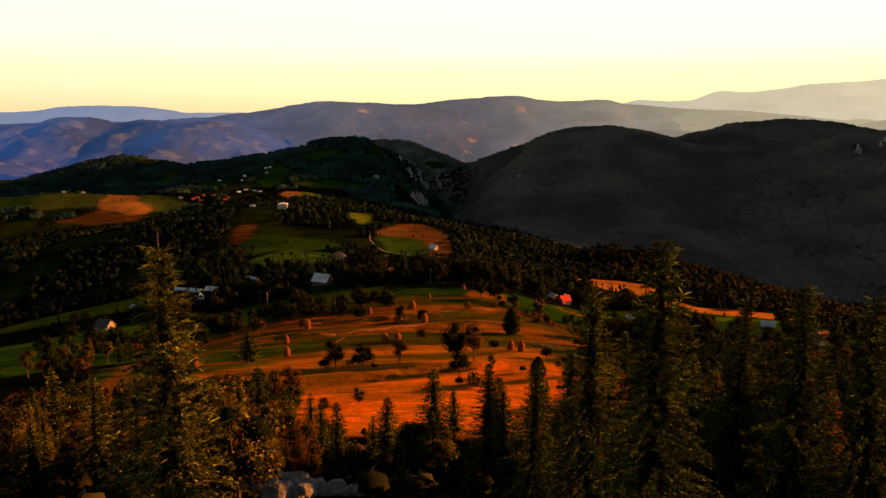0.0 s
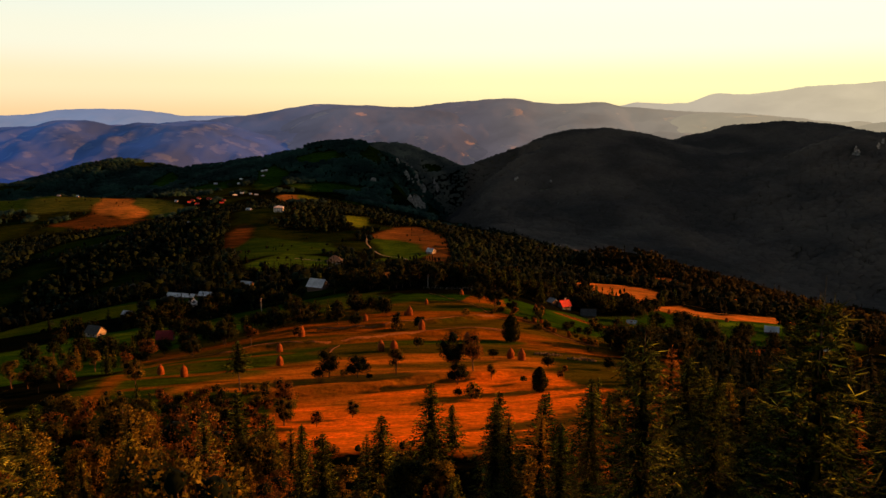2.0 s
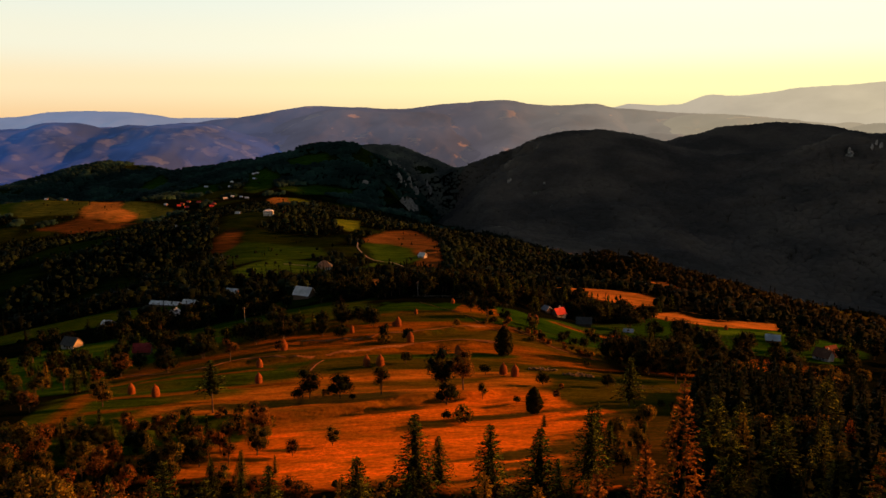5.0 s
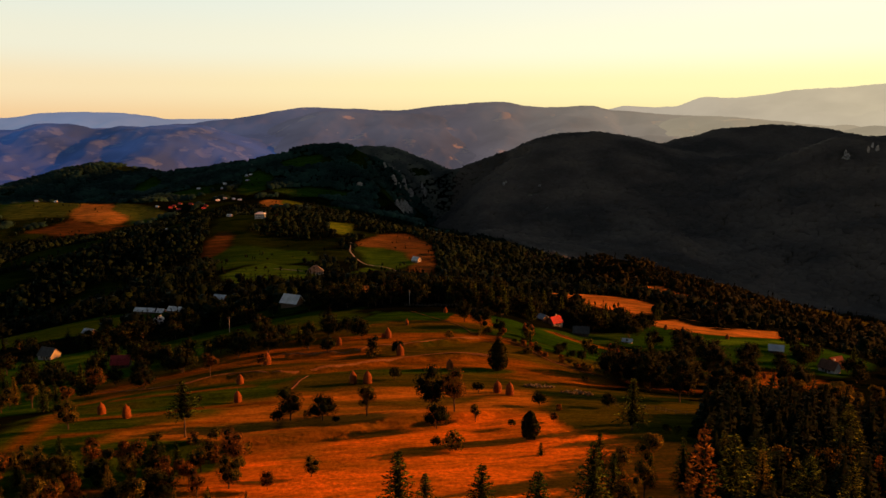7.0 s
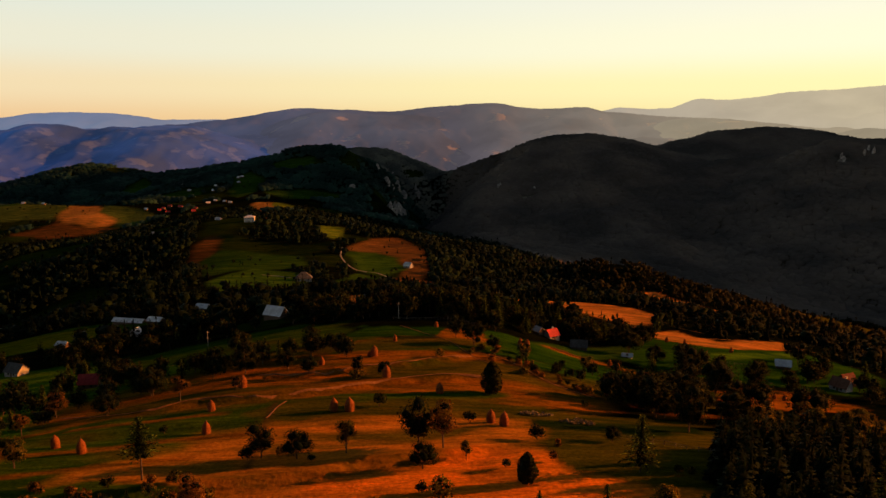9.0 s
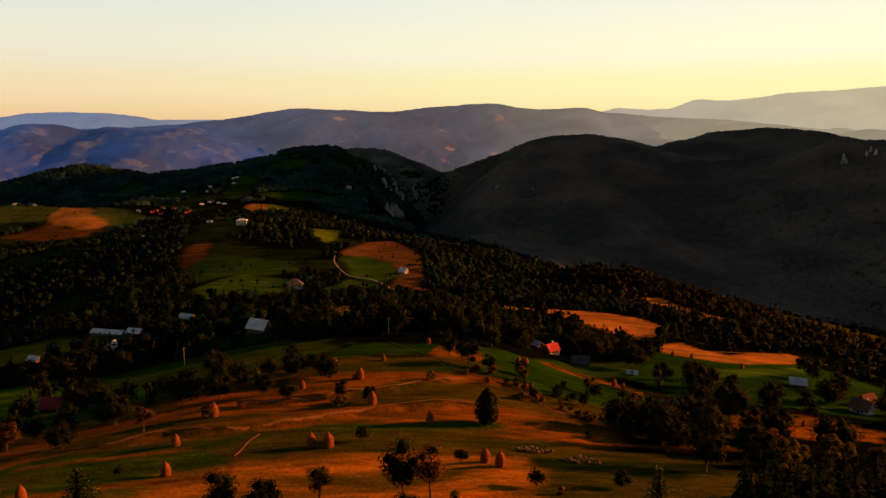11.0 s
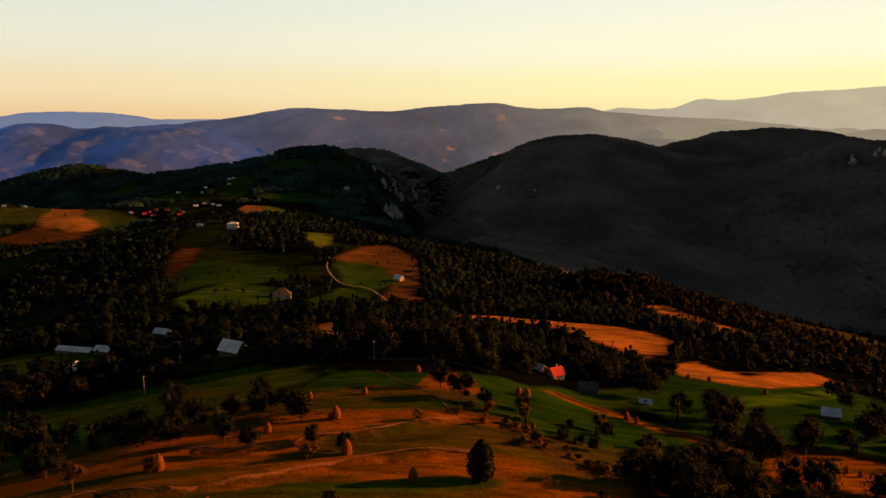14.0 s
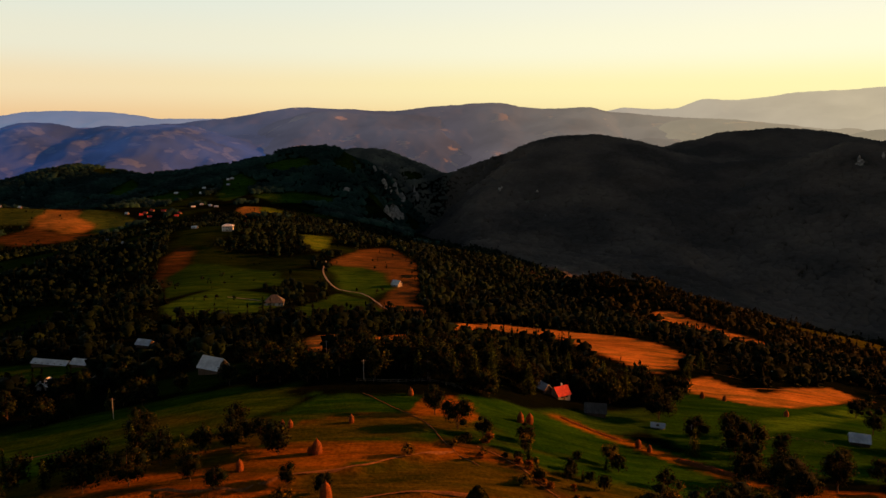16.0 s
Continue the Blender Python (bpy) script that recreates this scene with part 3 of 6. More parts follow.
# far ranges, too distant to shift; their haze is an emitted colour
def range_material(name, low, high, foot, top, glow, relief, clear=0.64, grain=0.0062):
    """Woods and clearings with haze painted on as glow: foot and top give its colour at the left, the middle and the
    right.
    """
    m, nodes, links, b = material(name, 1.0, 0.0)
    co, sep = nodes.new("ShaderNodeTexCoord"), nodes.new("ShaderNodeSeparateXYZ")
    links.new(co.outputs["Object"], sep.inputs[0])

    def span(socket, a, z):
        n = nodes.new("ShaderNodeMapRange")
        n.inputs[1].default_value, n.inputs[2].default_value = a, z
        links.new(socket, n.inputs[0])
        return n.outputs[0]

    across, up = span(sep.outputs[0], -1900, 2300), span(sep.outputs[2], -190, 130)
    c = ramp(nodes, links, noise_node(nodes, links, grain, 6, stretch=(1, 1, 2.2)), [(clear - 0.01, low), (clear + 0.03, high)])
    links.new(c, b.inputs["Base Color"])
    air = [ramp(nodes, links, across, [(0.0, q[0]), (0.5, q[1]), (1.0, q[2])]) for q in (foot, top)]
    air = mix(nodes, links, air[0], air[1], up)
    # lit and dark slopes imitated by noise in the glow
    painted_folds = ramp(nodes, links, noise_node(nodes, links, 0.0035, 7, stretch=(1, 1, 1.6)), [(0.36, (1 - relief,) * 3), (0.66, (1 + relief,) * 3)])
    links.new(mix(nodes, links, air, painted_folds, 1.0, "MULTIPLY"), b.inputs["Emission Color"])
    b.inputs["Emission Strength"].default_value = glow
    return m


def build_range(name, crest, slope, depth, mat, label, seed):
    x0, x1 = crest[0][0], crest[-1][0]
    xs, vs = np.linspace(x0, x1, 420), np.linspace(0, 1, 46)
    top = glide(xs, [c[0] for c in crest], [c[2] for c in crest])
    mid = glide(xs, [c[0] for c in crest], [c[1] for c in crest])
    x = np.repeat(xs[None], len(vs), 0)
    d = (1 - vs[:, None]) * depth
    y = mid[None] - d + 30 * rough(x, d, 300.0, seed)
    fall = slope * (np.sqrt(d * d + 120.0**2) - 120.0)
    z = top[None] - fall * (1 + 0.35 * rough(x, y, 420.0, seed + 1)) + np.clip(d / 250, 0, 1) * 45 * rough(x, y, 380.0, seed + 2, 4)
    z += np.clip(d / 160, 0, 1) * 38 * rough(x + 0.3 * d, 0.3 * d, 210.0, seed + 6, 4)
    z += 2.5 * rough(x, y, 26.0, seed + 3, 2) + np.clip(d / 300, 0, 1) * 26 * rough(x, y, 130.0, seed + 4, 3)
    me = mesh_of(name, np.stack([x, y, z], -1).reshape(-1, 3), None, mat, smooth=True, quads=sheet(len(xs), len(vs)))
    tagged(new(name, me), label, "mountains", kind="structure")


MID_AIR = range_material("haze_glow_woods", (0.018, 0.022, 0.030), (0.10, 0.085, 0.038), ((0.011, 0.032, 0.135), (0.086, 0.076, 0.096), (0.38, 0.31, 0.205)),
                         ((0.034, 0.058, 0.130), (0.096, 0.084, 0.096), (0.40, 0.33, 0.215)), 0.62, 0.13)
FAR_AIR = range_material("haze_glow_distance", (0.02, 0.025, 0.03), (0.03, 0.03, 0.035), ((0.19, 0.23, 0.33), (0.32, 0.29, 0.27), (0.50, 0.43, 0.32)),
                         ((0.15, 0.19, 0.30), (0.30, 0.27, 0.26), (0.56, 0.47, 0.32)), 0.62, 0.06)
# an unseen mountain, added out of view so that its shade lies over the gorge slopes
def build_shade_flank():
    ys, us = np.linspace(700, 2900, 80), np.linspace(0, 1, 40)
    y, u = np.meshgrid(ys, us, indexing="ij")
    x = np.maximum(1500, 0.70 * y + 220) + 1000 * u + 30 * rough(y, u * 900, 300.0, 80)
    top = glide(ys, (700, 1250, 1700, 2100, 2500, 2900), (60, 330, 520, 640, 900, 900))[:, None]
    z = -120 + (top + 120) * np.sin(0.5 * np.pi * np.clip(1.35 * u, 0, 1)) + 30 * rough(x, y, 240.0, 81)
    me = mesh_of("mountain", np.stack([x, y, z], -1).reshape(-1, 3), None, SHADE_FLANK, smooth=True, quads=sheet(len(us), len(ys)))
    tagged(new("mountain", me), "unseen mountain added to shade the gorge slopes", "mountain", kind="structure")


SHADE_FLANK = surface("shade_flank", (0.02, 0.025, 0.018), (0.05, 0.055, 0.04), 0.02, 1.0, 4.0)
build_shade_flank()
MID_CREST = ((-2594, 3285, 40), (-1952, 3709, 62), (-1866, 3753, 84), (-1778, 3797, 87), (-1665, 3848, 67), (-1292, 3991, 79), (-1019, 4071, 109), 
             (-876, 4105, 136), (-729, 4134, 164), (-610, 4153, 176), (-429, 4176, 171), (-152, 4196, 160), (67, 4199, 185), (223, 4194, 194), 
             (409, 4180, 206), (564, 4161, 184), (686, 4143, 175), (895, 4103, 183), (1013, 4075, 159), (1296, 3993, 134), (1638, 3864, 115), 
             (2101, 3631, 59), (2717, 3190, 42))
FAR_CREST = ((-2964, 3757, 99), (-2278, 4215, 124), (-2132, 4291, 150), (-1954, 4377, 158), (-1765, 4457, 153), (-1595, 4522, 132), (-1507, 4552, 116), 
             (-1230, 4636, 120), (-494, 4773, 66), (924, 4710, 112), (1158, 4657, 177), (1256, 4631, 194), (1417, 4584, 186), (1512, 4554, 189), 
             (1692, 4490, 244), (1810, 4443, 236), (1979, 4370, 250), (2139, 4293, 276), (2341, 4185, 284), (2545, 4063, 302), (2819, 3876, 307), 
             (3246, 3522, 277))
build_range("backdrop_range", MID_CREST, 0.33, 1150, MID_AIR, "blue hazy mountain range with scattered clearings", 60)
BLUE_AIR = range_material("haze_glow_hills", (0.030, 0.048, 0.040), (0.062, 0.085, 0.055), ((0.004, 0.022, 0.125), (0.026, 0.040, 0.105), (0.10, 0.09, 0.10)),
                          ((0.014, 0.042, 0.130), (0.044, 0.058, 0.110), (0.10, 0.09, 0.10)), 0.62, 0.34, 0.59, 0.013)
FOLD_AIR = range_material("haze_glow_fold", (0.018, 0.022, 0.030), (0.14, 0.12, 0.055), ((0.020, 0.034, 0.105), (0.068, 0.062, 0.080), (0.12, 0.10, 0.10)),
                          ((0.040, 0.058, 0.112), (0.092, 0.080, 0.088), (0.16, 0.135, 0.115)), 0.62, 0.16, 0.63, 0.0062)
LIGHT_AIR = range_material("haze_glow_ridge", (0.02, 0.022, 0.03), (0.10, 0.085, 0.038), ((0.20, 0.17, 0.14), (0.28, 0.23, 0.165), (0.46, 0.37, 0.22)),
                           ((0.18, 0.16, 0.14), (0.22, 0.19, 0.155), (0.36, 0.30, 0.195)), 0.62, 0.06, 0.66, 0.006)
BLUE_CREST = ((-2400, 2500, -40), (-2006, 2731, 0), (-1769, 2898, 28), (-1583, 3009, 63), (-1534, 3036, 65), (-1482, 3063, 83), (-1448, 3080, 87), (-1395, 3106, 79), (-1323, 3139, 64),
              (-1247, 3171, 77), (-1129, 3217, 73), (-1047, 3247, 80), (-963, 3274, 81), (-878, 3299, 57), (-768, 3328, 24), (-632, 3358, -29), (-444, 3390, -109))
FOLD_CREST = ((-1107, 3701, -127), (-875, 3765, 6), (-662, 3811, 110), (-500, 3837, 146), (-279, 3861, 139), (-55, 3872, 137), (72, 3872, 127), (171, 3869, 85),
              (285, 3863, 30), (399, 3853, -32), (541, 3835, -132))
LIGHT_CREST = ((649, 3971, -140), (873, 3927, -27), (1035, 3887, 37), (1166, 3849, 77), (1306, 3803, 117), (1417, 3762, 122), (1537, 3713, 117), (1654, 3661, 98),
               (1810, 3585, 54), (2018, 3469, -11))
EDGE_CREST = ((1432, 2767, 7), (1478, 2742, 32), (1523, 2716, 53), (1567, 2690, 67), (1596, 2672, 73), (1666, 2627, 69), (1800, 2534, 26))
build_range("backdrop_hills", BLUE_CREST, 0.26, 800, BLUE_AIR, "hills with clearings, blue haze and shading painted as glow", 80)
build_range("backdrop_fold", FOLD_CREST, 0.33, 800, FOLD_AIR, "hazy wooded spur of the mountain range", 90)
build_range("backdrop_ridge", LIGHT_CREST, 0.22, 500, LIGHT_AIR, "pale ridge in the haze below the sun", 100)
build_range("backdrop_knoll", EDGE_CREST, 0.22, 300, LIGHT_AIR, "wooded hill behind the mountain, greyed by painted haze", 110)
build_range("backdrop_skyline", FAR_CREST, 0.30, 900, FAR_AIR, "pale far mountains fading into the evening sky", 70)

# ---------------------------------------------------------------- plants
def part(name, me, parent, label=""):
    ob = new(name, me)
    ob.parent = parent
    return tagged(ob, label)


def sprays(p, d, n, length, width):
    """Leaf-shaped diamonds from their foot, way, side way, length and width."""
    k = len(p)
    l, w = length[:, None], width[:, None]
    verts = np.stack([p, p + d * l * 0.45 + n * w * 0.5, p + d * l, p + d * l * 0.45 - n * w * 0.5], 1).reshape(-1, 3)
    i = 4 * np.arange(k)[:, None]
    return verts, np.concatenate([i + [0, 1, 2], i + [0, 2, 3]], 0)


def tubes(paths, sides=5):
    """Tapered limbs; each path is a list of (point, radius)."""
    verts, tris, n = [], [], 0
    for path in paths:
        pts, rad = np.array([p for p, _ in path], float), [r for _, r in path]
        for j, (p, r) in enumerate(zip(pts, rad)):
            way = unit(pts[min(j + 1, len(pts) - 1)] - pts[max(j - 1, 0)])
            side = unit(np.cross(way, (0.3, 0.9, 0.2)))
            other = np.cross(way, side)
            for s in range(sides):
                a = 2 * math.pi * s / sides
                verts.append(p + r * (math.cos(a) * side + math.sin(a) * other))
        for j in range(len(pts) - 1):
            for s in range(sides):
                a, b = n + j * sides + s, n + j * sides + (s + 1) % sides
                tris += [(a, b, b + sides), (a, b + sides, a + sides)]
        n += len(pts) * sides
    return np.array(verts), np.array(tris)


def out_from(v, way, stray):
    """Normals that follow the crown rather than each spray, so that light falls on it as a whole."""
    n = unit(v * np.array((1, 1, 0)) + 1e-6) + np.array((0, 0, 0.25)) + stray * np.repeat(way, 4, 0)
    return unit(n)


def lump(centre, size, rng, uneven=0.22):
    """The dense inside of a crown: a small uneven solid."""
    p = (1 + 5**0.5) / 2
    v = np.array([(-1, p, 0), (1, p, 0), (-1, -p, 0), (1, -p, 0), (0, -1, p), (0, 1, p), (0, -1, -p), (0, 1, -p), (p, 0, -1), (p, 0, 1), (-p, 0, -1), (-p, 0, 1)]) / 1.9
    t = np.array([(0, 11, 5), (0, 5, 1), (0, 1, 7), (0, 7, 10), (0, 10, 11), (1, 5, 9), (5, 11, 4), (11, 10, 2), (10, 7, 6), (7, 1, 8), (3, 9, 4), (3, 4, 2),
                  (3, 2, 6), (3, 6, 8), (3, 8, 9), (4, 9, 5), (2, 4, 11), (6, 2, 10), (8, 6, 7), (9, 8, 1)])
    return v * (1 + uneven * rng.normal(size=(12, 1))) * np.asarray(size) + np.asarray(centre), t


def spire(h, radius, low, rng, rings=7, sides=7):
    """The dense inside of a conifer: uneven skirts that narrow to the tip."""
    v, t = [], []
    for j in range(rings):
        f = j / rings
        for s in range(sides):
            a, r = 2 * math.pi * (s + 0.5 * (j % 2)) / sides, radius * (1 - f) * rng.uniform(0.5, 1.2) * (0.62 if j % 2 else 1.1)
            v.append((r * math.cos(a), r * math.sin(a), h * (low + (0.97 - low) * f) + 0.02 * h * rng.normal()))
    v.append((0, 0, 0.97 * h))
    for j in range(rings - 1):
        for s in range(sides):
            a, b = j * sides + s, j * sides + (s + 1) % sides
            t += [(a, b, b + sides), (a, b + sides, a + sides)]
    t += [((rings - 1) * sides + s, (rings - 1) * sides + (s + 1) % sides, rings * sides) for s in range(sides)]
    return np.array(v), np.array(t)


def with_cores(v, t, n, cores, centres):
    """Sprays and the solid insides of their crown, in one mesh."""
    for (cv, ct), c in zip(cores, centres):
        t = np.concatenate([t, ct + len(v)])
        n = np.concatenate([n, unit(cv - np.asarray(c))])
        v = np.concatenate([v, cv])
    return v, t, n


def with_dark_inside(crown, count):
    """The last faces of a crown are its solid inside, its shade painted with the second material."""
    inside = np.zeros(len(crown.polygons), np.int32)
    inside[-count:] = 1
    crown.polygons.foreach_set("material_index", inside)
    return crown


def spruce_meshes(seed, h, radius, whorls, per, each, spray, bare=0.06, droop=0.5, fine=False, mat=None, twigs=(-0.9, 0.9, -0.5, 0.5), taper=0.7):
    """Trunk with limbs, and needles in sprays along drooping branches."""
    rng = np.random.default_rng(seed)
    limbs = [[((0, 0, -0.5), 0.016 * h), ((0.02 * h * rng.normal() * 0.3, 0.0, 0.45 * h), 0.007 * h), ((0, 0, 0.8 * h), 0.0026 * h), ((0, 0, h * 0.985), 0.0009 * h), ((0, 0, h * (1.02 if fine else 1.0)), 0.0005 * h)]]
    foot, way, length, ends = [], [], [], []
    for i in range(whorls):
        f = bare + (0.985 - bare) * (i + 0.6 * rng.random()) / whorls
        z = f * h
        fill = radius * (min(1.0, (1 - f) / (0.75 if taper < 1 else 1 - bare) + 0.03) ** taper) * (0.75 if f < bare + 0.08 else 1)
        for b in range(per):
            a = 2 * math.pi * (b + rng.random()) / per + i * 2.4
            reach = fill * (0.5 + 0.65 * rng.random() ** 0.7) + 0.005 * h
            out = np.array((math.cos(a), math.sin(a), 0))
            sag = droop * (0.6 + 0.8 * rng.random()) * (0.4 + 0.6 * (1 - f))
            lift = 0.55 * f + 0.1
            s = np.linspace(0.06, 1.0, each) ** 0.75 + rng.normal(0, 0.04, each)
            p = out * (reach * s)[:, None] + np.array((0, 0, 1)) * (z + reach * (lift * s - sag * s * s))[:, None]
            if fine or (i % 2 == 0 and b % 3 == 0):
                q = lambda t: out * reach * t + np.array((0, 0, z + reach * (lift * t - sag * t * t)))
                limbs.append([(q(0), 0.0028 * h * (1.2 - f)), (q(0.5), 0.0018 * h * (1.2 - f)), (q(0.97), 0.0006 * h)])
            turn = (rng.random(each) - 0.5) * 2.2
            c, sn = np.cos(turn), np.sin(turn)
            d = np.stack([out[0] * c - out[1] * sn, out[0] * sn + out[1] * c, lift * 0.6 - sag * s * (1.3 + 0.7 * rng.random(each)) + 0.25 * rng.normal(size=each)], -1)
            foot.append(p + rng.normal(0, 0.02 * reach, p.shape))
            way.append(unit(d))
            length.append(spray * (0.6 + 0.8 * rng.random(each)) * (0.4 + 0.6 * min(1, reach / radius)))
            ends.append((p[-1], unit(out + np.array((0, 0, 0.25 - 0.5 * sag * (1 - f)))), reach))
    # the leader
    k = 8
    foot.append(np.stack([0 * np.ones(k), 0 * np.ones(k), h * np.linspace(0.95, 0.995, k)], -1))
    way.append(unit(np.stack([rng.normal(0, 0.5, k), rng.normal(0, 0.5, k), np.full(k, 1.0)], -1)))
    length.append(np.full(k, spray * 0.55))
    foot, way, length = np.concatenate(foot), np.concatenate(way), np.concatenate(length)
    if fine:  # short sprays close round the stem
        k = 900
        f, a = bare + (0.97 - bare) * rng.random(k), rng.random(k) * 2 * math.pi
        near = radius * (1 - f) * rng.uniform(0.05, 0.45, k) + 0.006 * h
        foot = np.concatenate([foot, np.stack([near * np.cos(a), near * np.sin(a), f * h], -1)])
        way = np.concatenate([way, unit(np.stack([np.cos(a), np.sin(a), rng.normal(-0.15, 0.5, k)], -1))])
        length = np.concatenate([length, spray * rng.uniform(0.7, 1.4, k)])
    if fine:  # side twigs on each spray
        f2, w2, l2 = [foot], [way], [length]
        for turn in twigs:
            side = unit(np.cross(way, np.array((0, 0, 1.0))) + rng.normal(0, 0.35, way.shape))
            f2.append(foot + way * (length * rng.uniform(0.15, 0.75, len(foot)))[:, None])
            w2.append(unit(way * 0.8 + turn * side - np.array((0, 0, 0.75)) * rng.random((len(foot), 1))))
            l2.append(length * rng.uniform(0.35, 0.7, len(foot)))
        foot, way, length = np.concatenate(f2), np.concatenate(w2), np.concatenate(l2)
    width = length * (0.23 if fine else 0.30)
    if fine:  # bare new shoots at the branch ends
        n = np.repeat(np.arange(len(ends)), 4)
        tip, aim, span = (np.array([e[k] for e in ends])[n] for k in range(3))
        foot = np.concatenate([foot, tip - aim * (0.12 * span)[:, None] + rng.normal(0, 0.03, tip.shape)])
        way = np.concatenate([way, unit(aim + rng.normal(0, 0.38, aim.shape))])
        shoot = rng.uniform(0.7, 1.5, len(n)) * spray * 1.5
        length, width = np.concatenate([length, shoot]), np.concatenate([width, 0.065 * shoot])
    side = unit(np.cross(way, rng.normal(size=way.shape)))
    v, t = sprays(foot, way, side, length, width)
    tv, tt = tubes(limbs, 5)
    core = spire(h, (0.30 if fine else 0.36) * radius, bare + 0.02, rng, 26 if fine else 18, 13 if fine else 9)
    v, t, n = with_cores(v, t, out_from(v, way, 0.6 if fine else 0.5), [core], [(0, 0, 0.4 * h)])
    # near-black core: shade between the branches put into the colour
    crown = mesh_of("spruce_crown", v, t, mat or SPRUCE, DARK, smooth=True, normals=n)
    return mesh_of("spruce_trunk", tv, tt, BARK), with_dark_inside(crown, len(core[1]))


def broadleaf_meshes(seed, h, width, leaves, leaf, mat, bare=0.22, lobes=9, tall=1.0):
    """Trunk with limbs, and a crown of leaf clumps in uneven lobes."""
    rng = np.random.default_rng(seed)
    r = width / 2
    mid = h * (bare + 1) / 2
    half = h * (1 - bare) / 2
    centres, sizes = [], []
    for i in range(lobes):
        a, b = 2 * math.pi * (i * 0.618 + 0.1 * rng.random()), rng.uniform(-0.75, 0.8)
        ring = math.sqrt(1 - b * b) * rng.uniform(0.35, 0.72)
        centres.append((r * ring * math.cos(a), r * ring * math.sin(a), mid + half * b * 0.72 * tall))
        sizes.append(rng.uniform(0.34, 0.56) * min(r, half) * 1.1)
    centres, sizes = np.array(centres), np.array(sizes)
    pick = rng.choice(lobes, leaves, p=sizes**2 / (sizes**2).sum())
    d = unit(rng.normal(size=(leaves, 3)))
    gap = 0.55 + 0.5 * rng.random(leaves) ** 0.5
    p = centres[pick] + d * (sizes[pick] * gap)[:, None] * np.array((1, 1, 0.85))
    way = unit(d + rng.normal(0, 0.8, d.shape) + np.array((0, 0, -0.15)))
    side = unit(np.cross(way, rng.normal(size=way.shape)))
    length = leaf * rng.uniform(0.6, 1.4, leaves)
    v, t = sprays(p, way, side, length, length * 0.75)
    limbs = [[((0, 0, -0.5), 0.022 * h), ((0.01 * h, 0, bare * h), 0.017 * h), ((0.0, 0.02 * h, mid), 0.010 * h), ((0, 0, h * 0.86), 0.003 * h)]]
    for c in centres[: min(lobes, 8)]:
        z0 = h * rng.uniform(bare * 0.75, bare + 0.18)
        limbs.append([((0.005 * h, 0, z0), 0.010 * h), (tuple(0.55 * c * (1, 1, 0) + (0, 0, 0.5 * (z0 + c[2]))), 0.006 * h), (tuple(c), 0.002 * h)])
    tv, tt = tubes(limbs, 5)
    soft = unit(unit(v - np.array((0, 0, mid * 0.85))) + 0.9 * unit(v - np.repeat(centres[pick], 4, 0)) + 0.35 * np.repeat(unit(rng.normal(size=d.shape)), 4, 0))
    # solid lumps, darkened to stand for the shade inside the crown
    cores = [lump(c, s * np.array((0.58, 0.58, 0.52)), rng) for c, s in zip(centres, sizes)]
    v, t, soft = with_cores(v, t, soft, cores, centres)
    return mesh_of("tree_trunk", tv, tt, BARK), with_dark_inside(mesh_of("tree_crown", v, t, mat, DARK, smooth=True, normals=soft), 20 * len(cores))


def egg_meshes(seed, h, width, leaves, leaf, mat):
    """A dense crown down to the ground, egg-shaped with a ragged skin."""
    rng = np.random.default_rng(seed)
    z = rng.random(leaves) ** 0.9
    r = width / 2 * np.sin(np.pi * np.clip(0.10 + 0.88 * z, 0, 1) ** 0.8) ** 0.7 * rng.uniform(0.72, 1.06, leaves)
    a = rng.random(leaves) * 2 * math.pi
    r = r * (1 + 0.10 * np.sin(3 * a + 9 * z))
    out = np.stack([np.cos(a), np.sin(a), 0 * a], -1)
    p = out * r[:, None] + np.stack([0 * a, 0 * a, 0.06 * h + z * 0.92 * h], -1)
    way = unit(out * 0.7 + rng.normal(0, 0.5, p.shape) + np.array((0, 0, 0.25)))
    side = unit(np.cross(way, rng.normal(size=p.shape)))
    length = leaf * rng.uniform(0.6, 1.3, leaves)
    v, t = sprays(p - way * length[:, None] * 0.6, way, side, length, length * 0.8)
    tv, tt = tubes([[((0, 0, -0.5), 0.03 * h), ((0, 0, 0.4 * h), 0.02 * h), ((0, 0, 0.9 * h), 0.004 * h)]], 6)
    mids = [(0, 0, q * h) for q in (0.26, 0.48, 0.70)]
    cores = [lump(c, (k * width, k * width, 0.2 * h), rng, 0.1) for c, k in zip(mids, (0.36, 0.40, 0.30))]
    v, t, n = with_cores(v, t, out_from(v, way, 0.4), cores, mids)
    return mesh_of("tree_trunk", tv, tt, BARK), mesh_of("tree_crown", v, t, mat, smooth=True, normals=n)


class Planted:
    """One kind of plant: the first is built, the rest are its copies."""
    def __init__(self, name, meshes, h, label, category, group):
        self.name, self.meshes, self.h, self.tags, self.first = name, meshes, h, (label, category, group), None

    def put(self, x, y, h, turn=0.0, lean=0.0, sink=0.15, wide=1.0):
        k = h / self.h
        z = float(ground_height(np.array([x]), np.array([y]))[0]) - sink
        m = Matrix.LocRotScale((x, y, z), Euler((radians(lean), 0, radians(turn))), (k * wide, k * wide, k))
        if self.first is None:
            self.first = new(self.name)
            part("trunk", self.meshes[0], self.first)
            part("crown", self.meshes[1], self.first)
            tagged(self.first, *self.tags)
            self.first.matrix_basis = m
            return self.first
        ob = copy_thing(self.first, Matrix())
        ob.matrix_basis = m
        return ob


